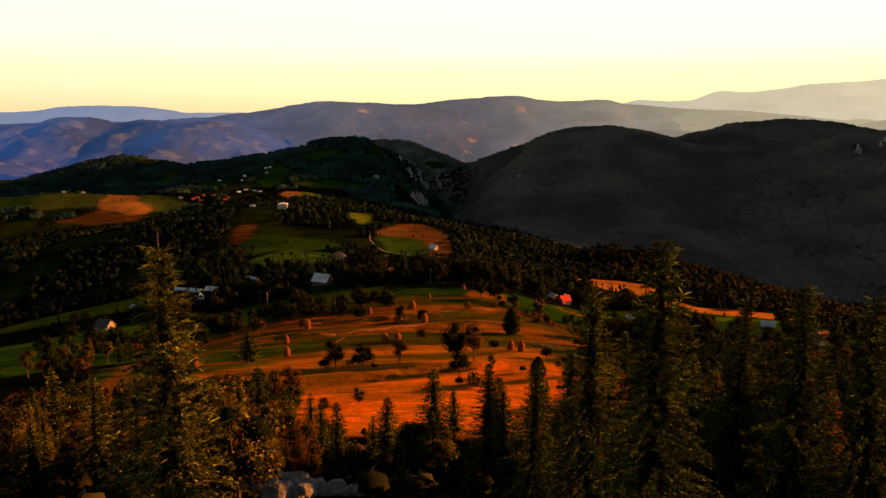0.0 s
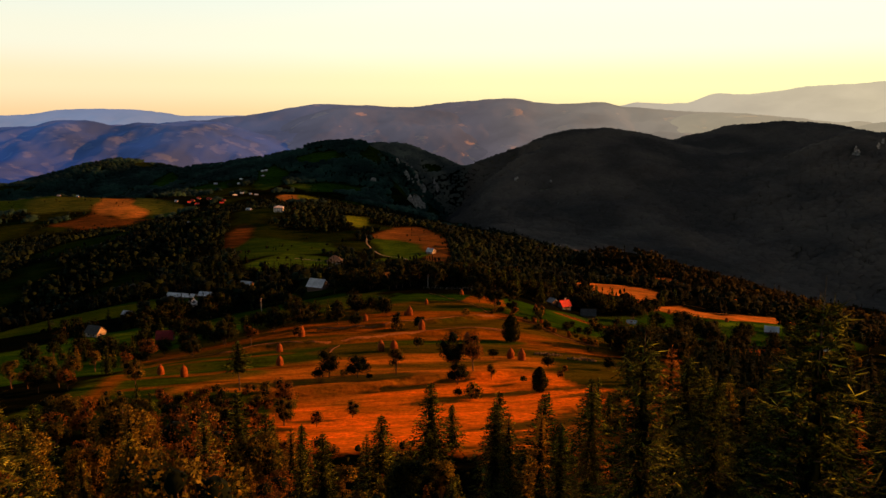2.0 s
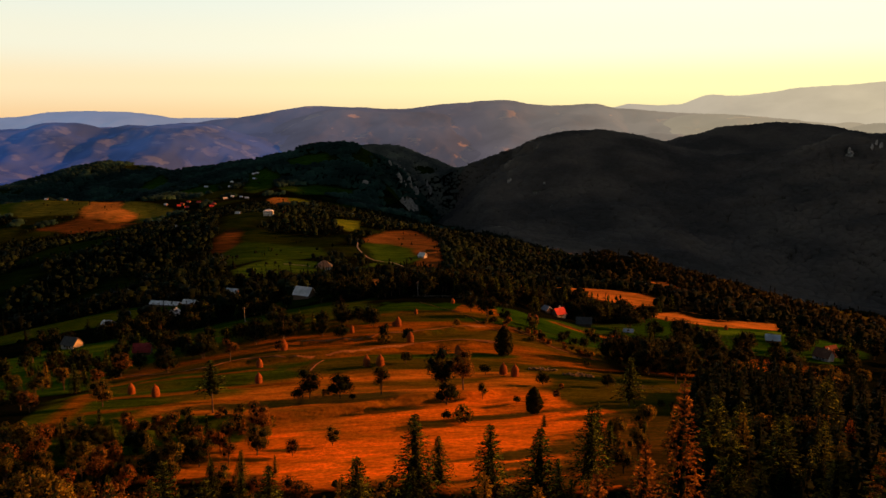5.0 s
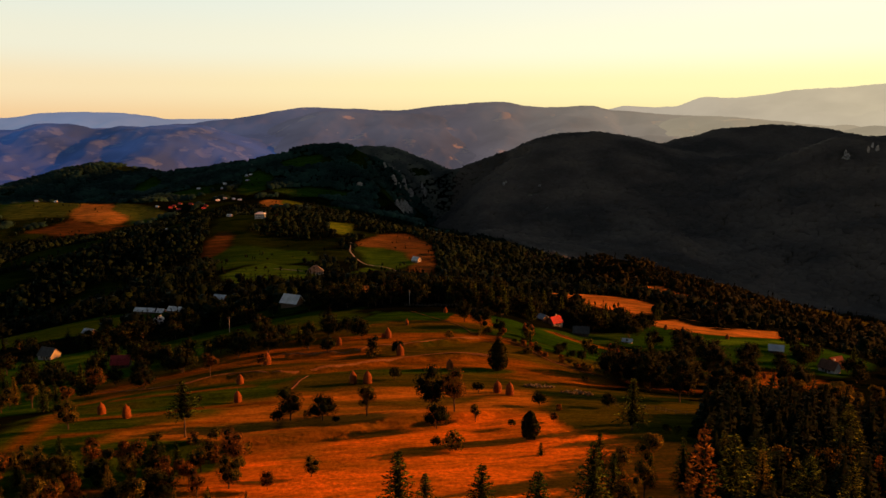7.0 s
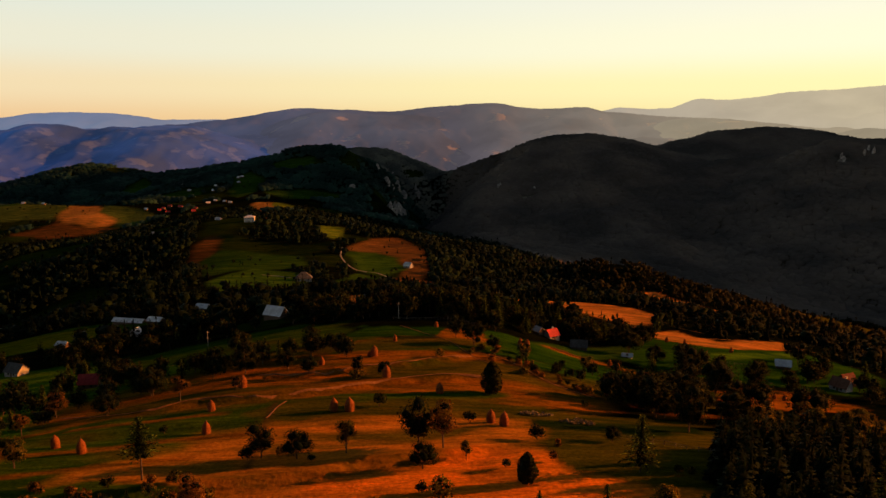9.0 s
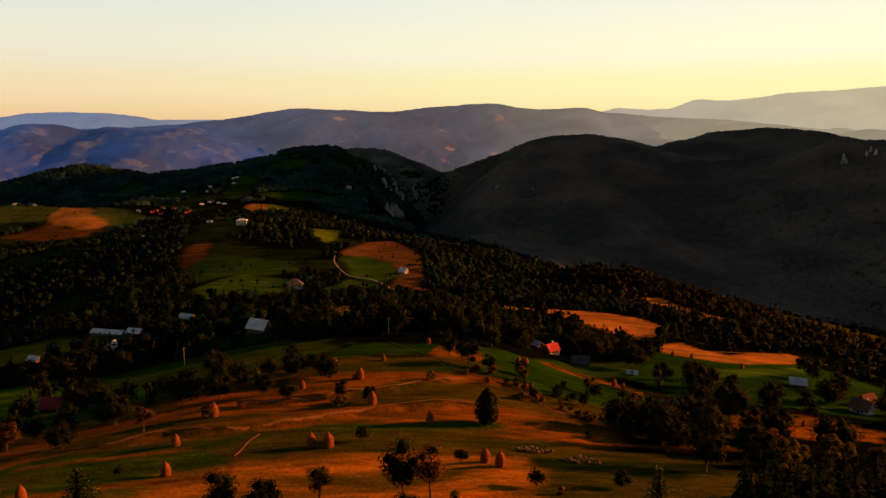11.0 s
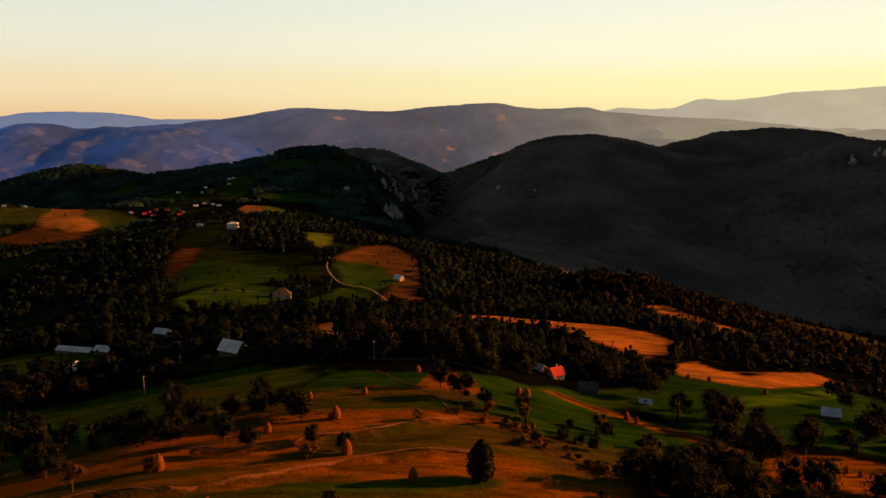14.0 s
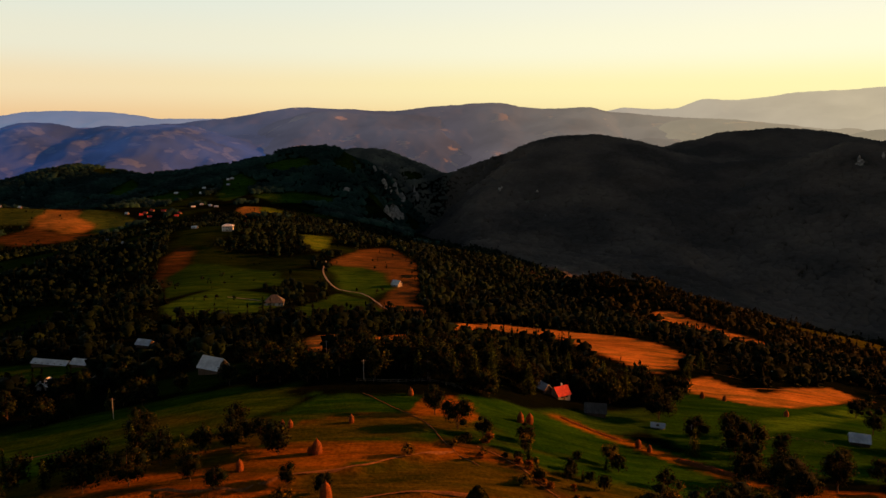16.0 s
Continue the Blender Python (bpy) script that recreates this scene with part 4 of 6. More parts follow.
def kinds_of(*kinds):
    pick = random.Random(7)
    def put(x, y, h, wide=1.0):
        return pick.choice(kinds).put(x, y, h, pick.uniform(0, 360), pick.uniform(-2, 2), wide=wide)
    return put


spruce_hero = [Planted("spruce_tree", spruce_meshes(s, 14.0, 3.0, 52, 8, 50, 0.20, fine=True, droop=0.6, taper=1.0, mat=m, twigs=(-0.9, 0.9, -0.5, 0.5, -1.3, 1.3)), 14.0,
                       "tall spruce with drooping twigs in evening light", "tree", "spruces on the near slope") for s, m in ((3, SUNLIT_SPRUCE), (8, SPRUCE))]
spruce_near = [Planted("spruce_tree", spruce_meshes(s, 14.0, 3.3, 44, 8, 34, 0.26, fine=True, droop=0.5, taper=1.0), 14.0,
                       "tall dark green spruce with drooping lit branches", "tree", "spruces on the near slope") for s in (4, 9)]
spruce_mid = [Planted("spruce_tree", spruce_meshes(s, 11.0, 2.7, 34, 9, 16, 0.44, droop=0.4, taper=1.0), 11.0,
                      "slender dark green spruce on the slope", "tree", "spruces on the near slope") for s in (11, 12, 13)]
spruce_sunny = [Planted("spruce_tree", spruce_meshes(15, 11.0, 2.7, 34, 8, 18, 0.34, droop=0.4, taper=1.0, mat=SUNLIT_SPRUCE), 11.0,
                        "young spruce with sunlight painted into yellow-green needles", "tree", "spruces on the near slope")]
# olive leaf colour in place of sun on the needles
spruce_rust = [Planted("spruce_tree", spruce_meshes(s, 11.0, 2.6, 30, 8, 13, 0.46, droop=0.4, taper=1.0, mat=OLIVE), 11.0,
                       "spruce with sunlight painted into olive-brown needles", "tree", "spruces on the near slope") for s in (14,)]
spruce_brown = [Planted("spruce_tree", spruce_meshes(16, 11.0, 2.8, 30, 8, 14, 0.46, droop=0.4, taper=1.0, mat=RUST), 11.0,
                        "rust-brown spruce among green ones on the slope", "tree", "spruces on the near slope")]
spruce_lit = [Planted("spruce_tree", spruce_meshes(17, 14.0, 3.5, 42, 8, 28, 0.26, fine=True, droop=0.5, taper=1.0, mat=SUNLIT_SPRUCE), 14.0,
                      "spruce with sunlight painted into yellow-green needles and shoots", "tree", "spruces on the near slope")]
leaf_green = [Planted("broadleaf_tree", broadleaf_meshes(s, 9.0, w, 2400, 0.30, LEAF, b, n), 9.0,
                      "dark green broadleaf tree with an uneven crown", "tree", "trees round the meadow") for s, w, b, n in ((21, 7.5, 0.07, 12), (22, 6.5, 0.12, 10), (23, 8.5, 0.05, 14))]
leaf_far = [Planted("grove_tree", broadleaf_meshes(s, 9.0, w, 650, 0.58, LEAF, b, n), 9.0,
                    "dark broadleaf tree in the hamlet's groves", "tree", "trees round the hamlet") for s, w, b, n in ((24, 8.0, 0.08, 11), (25, 7.0, 0.1, 9))]
olive_far = [Planted("grove_tree", broadleaf_meshes(26, 8.0, 6.2, 700, 0.48, HEDGE, 0.1, 9), 8.0,
                     "olive broadleaf tree in the hamlet's groves", "tree", "trees round the hamlet")]
leaf_olive = [Planted("autumn_tree", broadleaf_meshes(s, 8.0, w, 2400, 0.24, OLIVE, b, n), 8.0,
                      "olive broadleaf tree turning to autumn colour", "tree", "trees round the meadow") for s, w, b, n in ((31, 6.0, 0.15, 9), (32, 5.0, 0.2, 7))]
leaf_rust = [Planted("autumn_tree", broadleaf_meshes(s, 7.0, w, 2200, 0.22, RUST, b, n), 7.0,
                     "small tree with rust-orange autumn leaves", "tree", "trees round the meadow") for s, w, b, n in ((41, 5.0, 0.15, 8), (42, 4.2, 0.25, 7))]
near_autumn = [Planted("autumn_tree", broadleaf_meshes(s, 9.0, w, 7000, 0.14, m, 0.12, n), 9.0,
                       "tree with rust and olive autumn leaves on the slope", "tree", "autumn trees on the near slope") for s, w, m, n in ((43, 5.0, RUST, 12), (44, 4.4, OLIVE, 10))]
ovoid = [Planted("round_tree", egg_meshes(51, 9.0, 5.4, 2400, 0.5, LEAF), 9.0,
                 "dense egg-shaped dark green tree", "tree", "trees round the meadow")]
shrub = [Planted("bush", broadleaf_meshes(s, 2.4, 3.2, 420, 0.32, m, 0.02, 6), 2.4,
                 "low leafy bush in the meadow", "bush", "bushes") for s, m in ((61, LEAF), (62, OLIVE))]
scrub_rust = [Planted("bush", broadleaf_meshes(63, 2.4, 3.0, 420, 0.32, RUST, 0.02, 6), 2.4, "rust-coloured bush in the grass", "bush", "bushes")]


# woods too many to count: thousands of small uneven crowns
def crown_shapes(seed, kind, count):
    """A crown of unit height in leaf clumps."""
    rng = np.random.default_rng(seed)
    if kind == "cone":
        f = 1 - np.sqrt(rng.random(count)) * 0.95
        a, r = rng.random(count) * 2 * math.pi, 0.24 * (1.02 - f) * rng.uniform(0.25, 0.7, count)
        out = np.stack([np.cos(a), np.sin(a), 0 * a], -1)
        p = out * r[:, None] + np.stack([0 * a, 0 * a, f], -1)
        d = unit(out + np.stack([0 * a, 0 * a, rng.uniform(-0.7, 0.2, count)], -1))
        p[0], d[0] = (0, 0, 0.8), (0, 0, 1)
        length = (0.10 + 0.20 * (1 - f)) * (40.0 / max(count, 14)) ** 0.3
        side = unit(np.cross(d, np.array((0, 0, 1.0))) + 0.5 * rng.normal(size=d.shape))
        v, t = sprays(p, d, side, length, length * 0.6)
        cv, ct = spire(1.0, 0.15, 0.02, rng, 4 if count < 30 else 7, 5 if count < 30 else 7)
        return np.concatenate([v, cv]), np.concatenate([t, ct + len(v)])
    d = unit(rng.normal(size=(count, 3)))
    lobes = np.array([(rng.uniform(-0.15, 0.15), rng.uniform(-0.15, 0.15), rng.uniform(0.35, 0.68)) for _ in range(5)])
    p = lobes[rng.integers(0, 5, count)] + d * rng.uniform(0.08, 0.25, (count, 1))
    way = unit(d * 0.6 + rng.normal(0, 0.7, d.shape))
    side = unit(np.cross(way, rng.normal(size=d.shape)))
    length = rng.uniform(0.8, 1.3, count) * 0.24 * (40.0 / max(count, 14)) ** 0.4
    v, t = sprays(p - way * length[:, None] * 0.5, way, side, length, length * 0.8)
    for k in lobes[: (1 if count < 25 else 3)]:
        cv, ct = lump(k, np.array((0.22, 0.22, 0.2)) * (1.35 if count < 25 else 1.05), rng)
        v, t = np.concatenate([v, cv]), np.concatenate([t, ct + len(v)])
    return v, t


def woods(name, x, y, h, shapes, mat, label, closed=0.0, spread=1.0):
    """Many crowns in one mesh."""
    rng = np.random.default_rng(len(x))
    z = ground_height(x, y)
    lie = unit(np.stack([z - ground_height(x + 8, y), z - ground_height(x, y + 8), np.full(len(x), 8.0)], -1)) if closed else None
    V, T, N, n = [], [], [], 0
    which = rng.integers(0, len(shapes), len(x))
    for k, (sv, st) in enumerate(shapes):
        m = which == k
        c = int(m.sum())
        if not c:
            continue
        a = rng.random(c) * 2 * math.pi
        ca, sa = np.cos(a)[:, None], np.sin(a)[:, None]
        hh, w = h[m][:, None], (spread * h[m] * rng.uniform(0.8, 1.2, c))[:, None]
        vx = x[m][:, None] + w * (sv[:, 0] * ca - sv[:, 1] * sa)
        vy = y[m][:, None] + w * (sv[:, 0] * sa + sv[:, 1] * ca)
        vz = z[m][:, None] + hh * sv[:, 2] - 0.06 * hh
        out = unit(sv - (0, 0, 0.38)) + np.array((0, 0, 0.25))
        face = np.stack([out[:, 0] * ca - out[:, 1] * sa, out[:, 0] * sa + out[:, 1] * ca, np.repeat(out[None, :, 2], c, 0)], -1)
        if closed:  # a closed canopy follows the slope under it
            face = (1 - closed) * face + closed * lie[m][:, None]
        N.append(face.reshape(-1, 3))
        V.append(np.stack([vx, vy, vz], -1).reshape(-1, 3))
        T.append((st[None] + n + len(sv) * np.arange(c)[:, None, None]).reshape(-1, 3))
        n += c * len(sv)
    return tagged(new(name, mesh_of(name, np.concatenate(V), np.concatenate(T), mat, smooth=True, normals=unit(np.concatenate(N)))), label, "woods", kind="stuff")

def scattered(count, x0, x1, y0, y1, seed, keep):
    """Places in a stretch of land that keep() lets stand."""
    rng = np.random.default_rng(seed)
    x, y = x0 + (x1 - x0) * rng.random(count), y0 + (y1 - y0) * rng.random(count)
    ok = keep(x, y)
    return x[ok], y[ok]


def planted(step, x0, x1, y0, y1, seed, keep):
    """Places a step apart, each strayed a little, that keep() lets stand: a closed wood."""
    rng = np.random.default_rng(seed)
    x, y = np.meshgrid(np.arange(x0, x1, step), np.arange(y0, y1, step))
    x, y = (x + rng.uniform(-0.42, 0.42, x.shape) * step).ravel(), (y + rng.uniform(-0.42, 0.42, y.shape) * step).ravel()
    ok = keep(x, y)
    return x[ok], y[ok]


YARDS = ((-62.9, 392), (68.5, 390), (78.5, 375), (98, 364), (165, 356), (171.5, 322.5), (-114, 308), (-164, 352), (-172, 409), (-163, 470), (-145, 462),
         (-128.5, 498), (-85, 618), (-4.8, 719), (-200, 945))


def clear_of_yards(x, y):
    """No trees in the open yards before the houses."""
    ok = np.full(np.shape(x), True)
    for hx, hy in YARDS:
        ok &= ~((np.abs(x - hx * y / hy) < 6.5) & (y > hy - 30) & (y < hy + 6))
    return ok


def wooded(x, y, thin=0.25, gaps=-0.35):
    _, open_ = land_cover(x, y)
    way = np.hypot(x - 12, y - 100)
    for beyond in (10, 22):  # fields stay in sight over the trees before them
        if np.any(y > 400):
            open_ = np.maximum(open_, land_cover(x + beyond * (x - 12) / way, y + beyond * (y - 100) / way)[1] * ((x > 30) | (y > 600)))
    open_ = np.maximum(open_, crag_at(x, y) * (y > 1200))
    inside = (np.abs(x) < 170 + 0.75 * y) & clear_of_yards(x, y)
    return inside & (open_ < thin) & (rough(x, y, 60.0, 33) > gaps)


def heights(x, low, high, seed):
    return np.random.default_rng(seed).uniform(low, high, len(x))


def canopy(seed, kind):
    """A far crown: one uneven solid, round or pointed."""
    rng = np.random.default_rng(seed)
    if kind == "cone":
        return spire(1.0, 0.24, 0.0, rng, 3, 5)
    return lump((0, 0, 0.5), (0.52, 0.52, 0.5), rng, 0.2)


far_kinds = [canopy(s, "round") for s in (1, 2, 3, 4, 5)] + [canopy(s, "cone") for s in (6, 7)]
mid_kinds = [crown_shapes(s, "round", 5) for s in (1, 2, 3, 4)] + [crown_shapes(s, "cone", 5) for s in (5, 6)]
grove_kinds = [crown_shapes(s, "round", 26) for s in (11, 12, 13)] + [crown_shapes(s, "cone", 28) for s in (15, 16, 17, 18)]


def gorge_side(x, y):
    """Metres to the right of the gorge's bed."""
    return x - np.interp(y, GORGE_Y, GORGE_X)


# the mountain beyond the gorge, closed forest up to its crests
x, y = planted(6.8, 0, 1560, 1060, 2440, 1, lambda x, y: (gorge_side(x, y) > 60 * (y < 1300)) & (x < 0.66 * y + 60) & (crag_at(x, y) < 0.4) & (field_cover(x, y)[1] < 0.5))
woods("mountain_woods", x, y, heights(x, 7.5, 11.5, 2), far_kinds, HAZED_HILLWOOD, "shaded closed forest beyond the gorge, haze put into its colour", 0.8, 1.6)
# the massif above the village: closed on its upper slopes and the knoll, broken by pastures below
def on_massif(x, y):
    closed = np.clip((y - 1720) / 120, 0, 1) + np.clip(rough(x, y, 110.0, 33) + 0.25, 0, 1)
    return (gorge_side(x, y) <= 0) & (x > -0.68 * y) & (field_cover(x, y)[1] < 0.25) & (crag_at(x, y) < 0.4) & (closed > 0.2) & clear_of_yards(x, y)


x, y = planted(7.6, -1500, 160, 1240, 2420, 4, on_massif)
behind = (y > 2120) & (x > -420)
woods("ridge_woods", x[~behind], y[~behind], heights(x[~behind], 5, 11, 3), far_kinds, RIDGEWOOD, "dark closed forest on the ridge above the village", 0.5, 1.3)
woods("gorge_woods", x[behind], y[behind], heights(x[behind], 7, 12, 5), far_kinds, HAZED_GORGEWOOD, "olive forest beyond the gorge mouth, paled with painted haze", 0.6, 1.4)
x, y = scattered(22000, -750, 800, 620, 1300, 3, lambda x, y: wooded(x, y, 0.25, -0.45) & ((y < 1060) | (gorge_side(x, y) < 60)))
# this edge takes olive leaves that stand in for sunlight on the treeline
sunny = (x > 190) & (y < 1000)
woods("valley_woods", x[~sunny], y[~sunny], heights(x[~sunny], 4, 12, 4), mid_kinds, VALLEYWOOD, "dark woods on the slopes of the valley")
woods("sunny_woods", x[sunny], y[sunny], heights(x[sunny], 4, 12, 9), mid_kinds, HEDGE, "woods at the valley's edge, sunlight painted into olive leaves")
x, y = scattered(4200, -460, 520, 400, 640, 5, lambda x, y: wooded(x, y, 0.15, -0.4))
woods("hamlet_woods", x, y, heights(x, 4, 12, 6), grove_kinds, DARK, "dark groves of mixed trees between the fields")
# scattered bushes and small trees out in the far fields
x, y = scattered(2600, -900, 350, 600, 1900, 7, lambda x, y: (land_cover(x, y)[1] > 0.6) & (rough(x, y, 50.0, 34) > -0.15))
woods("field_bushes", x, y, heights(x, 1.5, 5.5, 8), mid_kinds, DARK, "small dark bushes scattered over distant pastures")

# ---------------------------------------------------------------- things on the meadow
def lathe(profile, sides, seed, uneven):
    rng = np.random.default_rng(seed)
    v = []
    for r, z in profile:
        k = 1 + uneven * rng.normal(size=sides)
        for s in range(sides):
            a = 2 * math.pi * s / sides
            v.append((r * k[s] * math.cos(a), r * k[s] * math.sin(a), z + 0.03 * rng.normal()))
    n = len(profile)
    t = []
    for j in range(n - 1):
        for s in range(sides):
            a, b = j * sides + s, j * sides + (s + 1) % sides
            t += [(a, b, b + sides), (a, b + sides, a + sides)]
    v.append((0, 0, profile[-1][1] + 0.05))
    t += [((n - 1) * sides + s, (n - 1) * sides + (s + 1) % sides, n * sides) for s in range(sides)]
    return np.array(v), np.array(t)


POLE_WOOD = surface("grey_wood", (0.10, 0.08, 0.06), (0.26, 0.22, 0.18), 6.0, 0.9, 0.01)


def haystack_kind(seed, slim):
    profile = [(0.98 * slim, -0.1), (1.10 * slim, 0.35), (1.14 * slim, 0.95), (1.12 * slim, 1.6), (1.02 * slim, 2.2), (0.82 * slim, 2.72), (0.55 * slim, 3.12), (0.26, 3.42), (0.10, 3.72)]
    v, t = lathe(profile, 18, seed, 0.035)
    rng = np.random.default_rng(seed)
    # loose stalks over the surface
    k = 320
    z, a = rng.uniform(0.1, 3.3, k), rng.random(k) * 2 * math.pi
    r = np.interp(z, [q[1] for q in profile], [q[0] for q in profile])
    out = np.stack([np.cos(a), np.sin(a), 0 * a], -1)
    d = unit(out * 0.35 + np.stack([0 * a, 0 * a, -1 + 0.5 * rng.random(k)], -1) + 0.3 * rng.normal(size=(k, 3)))
    sv, st = sprays(out * r[:, None] + np.stack([0 * a, 0 * a, z], -1), d, unit(np.cross(d, out)), rng.uniform(0.25, 0.55, k), np.full(k, 0.07))
    body = mesh_of("haystack_body", np.concatenate([v, sv]), np.concatenate([t, st + len(v)]), HAY)
    pv, pt = tubes([[((0, 0, 0), 0.06), ((0.03, 0, 2.5), 0.05), ((0.05, 0.02, 4.1), 0.03)]], 6)
    return body, mesh_of("haystack_pole", pv, pt, POLE_WOOD)


class Haystacks(Planted):
    def put(self, x, y, h, turn=0.0):
        fresh = self.first is None
        ob = super().put(x, y, h, turn, sink=0.05)
        if fresh:
            ob.children[0].name, ob.children[1].name = "hay", "pole"
        return ob


stack_kinds = [Haystacks("haystack", haystack_kind(s, k)[::1], 3.7, "cone-shaped stack of golden hay round a pole", "haystack", "haystacks on the meadow")
               for s, k in ((1, 1.0), (2, 0.92), (3, 1.06))]
MEADOW_STACKS = ((-82.4, 219.1, 3.4), (-72.9, 211.9, 3.7), (-52.2, 244.1, 3.2), (-47.8, 223.9, 3.4), (-17.8, 237.2, 3.9), (-13.6, 236.7, 3.9),
                 (-5.3, 271.9, 4.2), (-48.7, 265.9, 4.2), (23.0, 225.6, 3.6), (26.0, 222.2, 3.8), (-27.5, 287.0, 3.1), (-10.6, 296.5, 3.9), (11.0, 257.8, 3.5))
VALLEY_STACKS = ((-4.1, 318.1, 2.6), (-20.7, 316.1, 2.3), (-22.9, 316.3, 2.2), (45.9, 336.8, 3.6), (49.0, 338.6, 3.5), (83.4, 338.6, 3.2),
                 (86.0, 335.5, 2.6), (12.1, 343.7, 2.6), (132.1, 411.5, 3.0), (140.7, 409.4, 2.8), (154.8, 386.0, 2.8), (-12.4, 296.6, 2.0),
                 (128.8, 298.3, 2.3), (131.8, 296.6, 2.2), (134.4, 294.5, 2.4), (136.8, 291.8, 2.3), (139.3, 288.0, 2.4))
for n, (x, y, h) in enumerate(MEADOW_STACKS + VALLEY_STACKS):
    stack_kinds[n % 3].put(x, y, h, 77.0 * n)


# ---------------------------------------------------------------- houses
PLASTER = surface("whitewashed_wall", (0.55, 0.50, 0.44), (0.78, 0.74, 0.68), 2.0, 0.9, 0.01)
LIME = surface("limewashed_wall", (0.30, 0.29, 0.27), (0.45, 0.43, 0.40), 2.0, 0.9, 0.01)
PLANK = surface("weathered_planks", (0.08, 0.055, 0.04), (0.20, 0.14, 0.10), 5.0, 0.9, 0.01)
TIN = surface("zinc_roof", (0.74, 0.78, 0.84), (0.88, 0.90, 0.93), 1.3, 0.42, 0.01, 0.5)
BROWN_TILE = surface("brown_tile_roof", (0.17, 0.075, 0.045), (0.30, 0.15, 0.09), 3.0, 0.85, 0.03)
RED_TILE = surface("red_roof", (0.45, 0.04, 0.04), (0.68, 0.09, 0.08), 3.0, 0.8, 0.03)
DULL_RED = surface("dull_red_roof", (0.10, 0.022, 0.018), (0.19, 0.045, 0.032), 3.0, 0.85, 0.03)
GREY_TILE = surface("grey_shingle_roof", (0.06, 0.06, 0.06), (0.14, 0.14, 0.14), 3.0, 0.85, 0.03)
PANE, _, _, pane_b = material("dark_pane", 0.08, 0.6)
pane_b.inputs["Base Color"].default_value = (0.02, 0.025, 0.03, 1)


def box(x0, x1, y0, y1, z0, z1):
    v = np.array([(x, y, z) for z in (z0, z1) for y in (y0, y1) for x in (x0, x1)], float)
    t = [(0, 2, 3), (0, 3, 1), (4, 5, 7), (4, 7, 6), (0, 1, 5), (0, 5, 4), (2, 6, 7), (2, 7, 3), (0, 4, 6), (0, 6, 2), (1, 3, 7), (1, 7, 5)]
    return v, np.array(t)


def joined(*pieces):
    v, t, n = [], [], 0
    for pv, pt in pieces:
        v.append(pv)
        t.append(np.asarray(pt) + n)
        n += len(pv)
    return np.concatenate(v), np.concatenate(t)


def slab(a, b, c, d, thick):
    """A roof plane with thickness between four corners."""
    q = np.array((a, b, c, d), float)
    n = unit(np.cross(q[1] - q[0], q[3] - q[0]))
    n = n if n[2] > 0 else -n
    v = np.concatenate([q, q + n * thick])
    t = [(0, 2, 1), (0, 3, 2), (4, 5, 6), (4, 6, 7)]
    for i in range(4):
        j = (i + 1) % 4
        t += [(i, j, j + 4), (i, j + 4, i + 4)]
    return v, np.array(t)


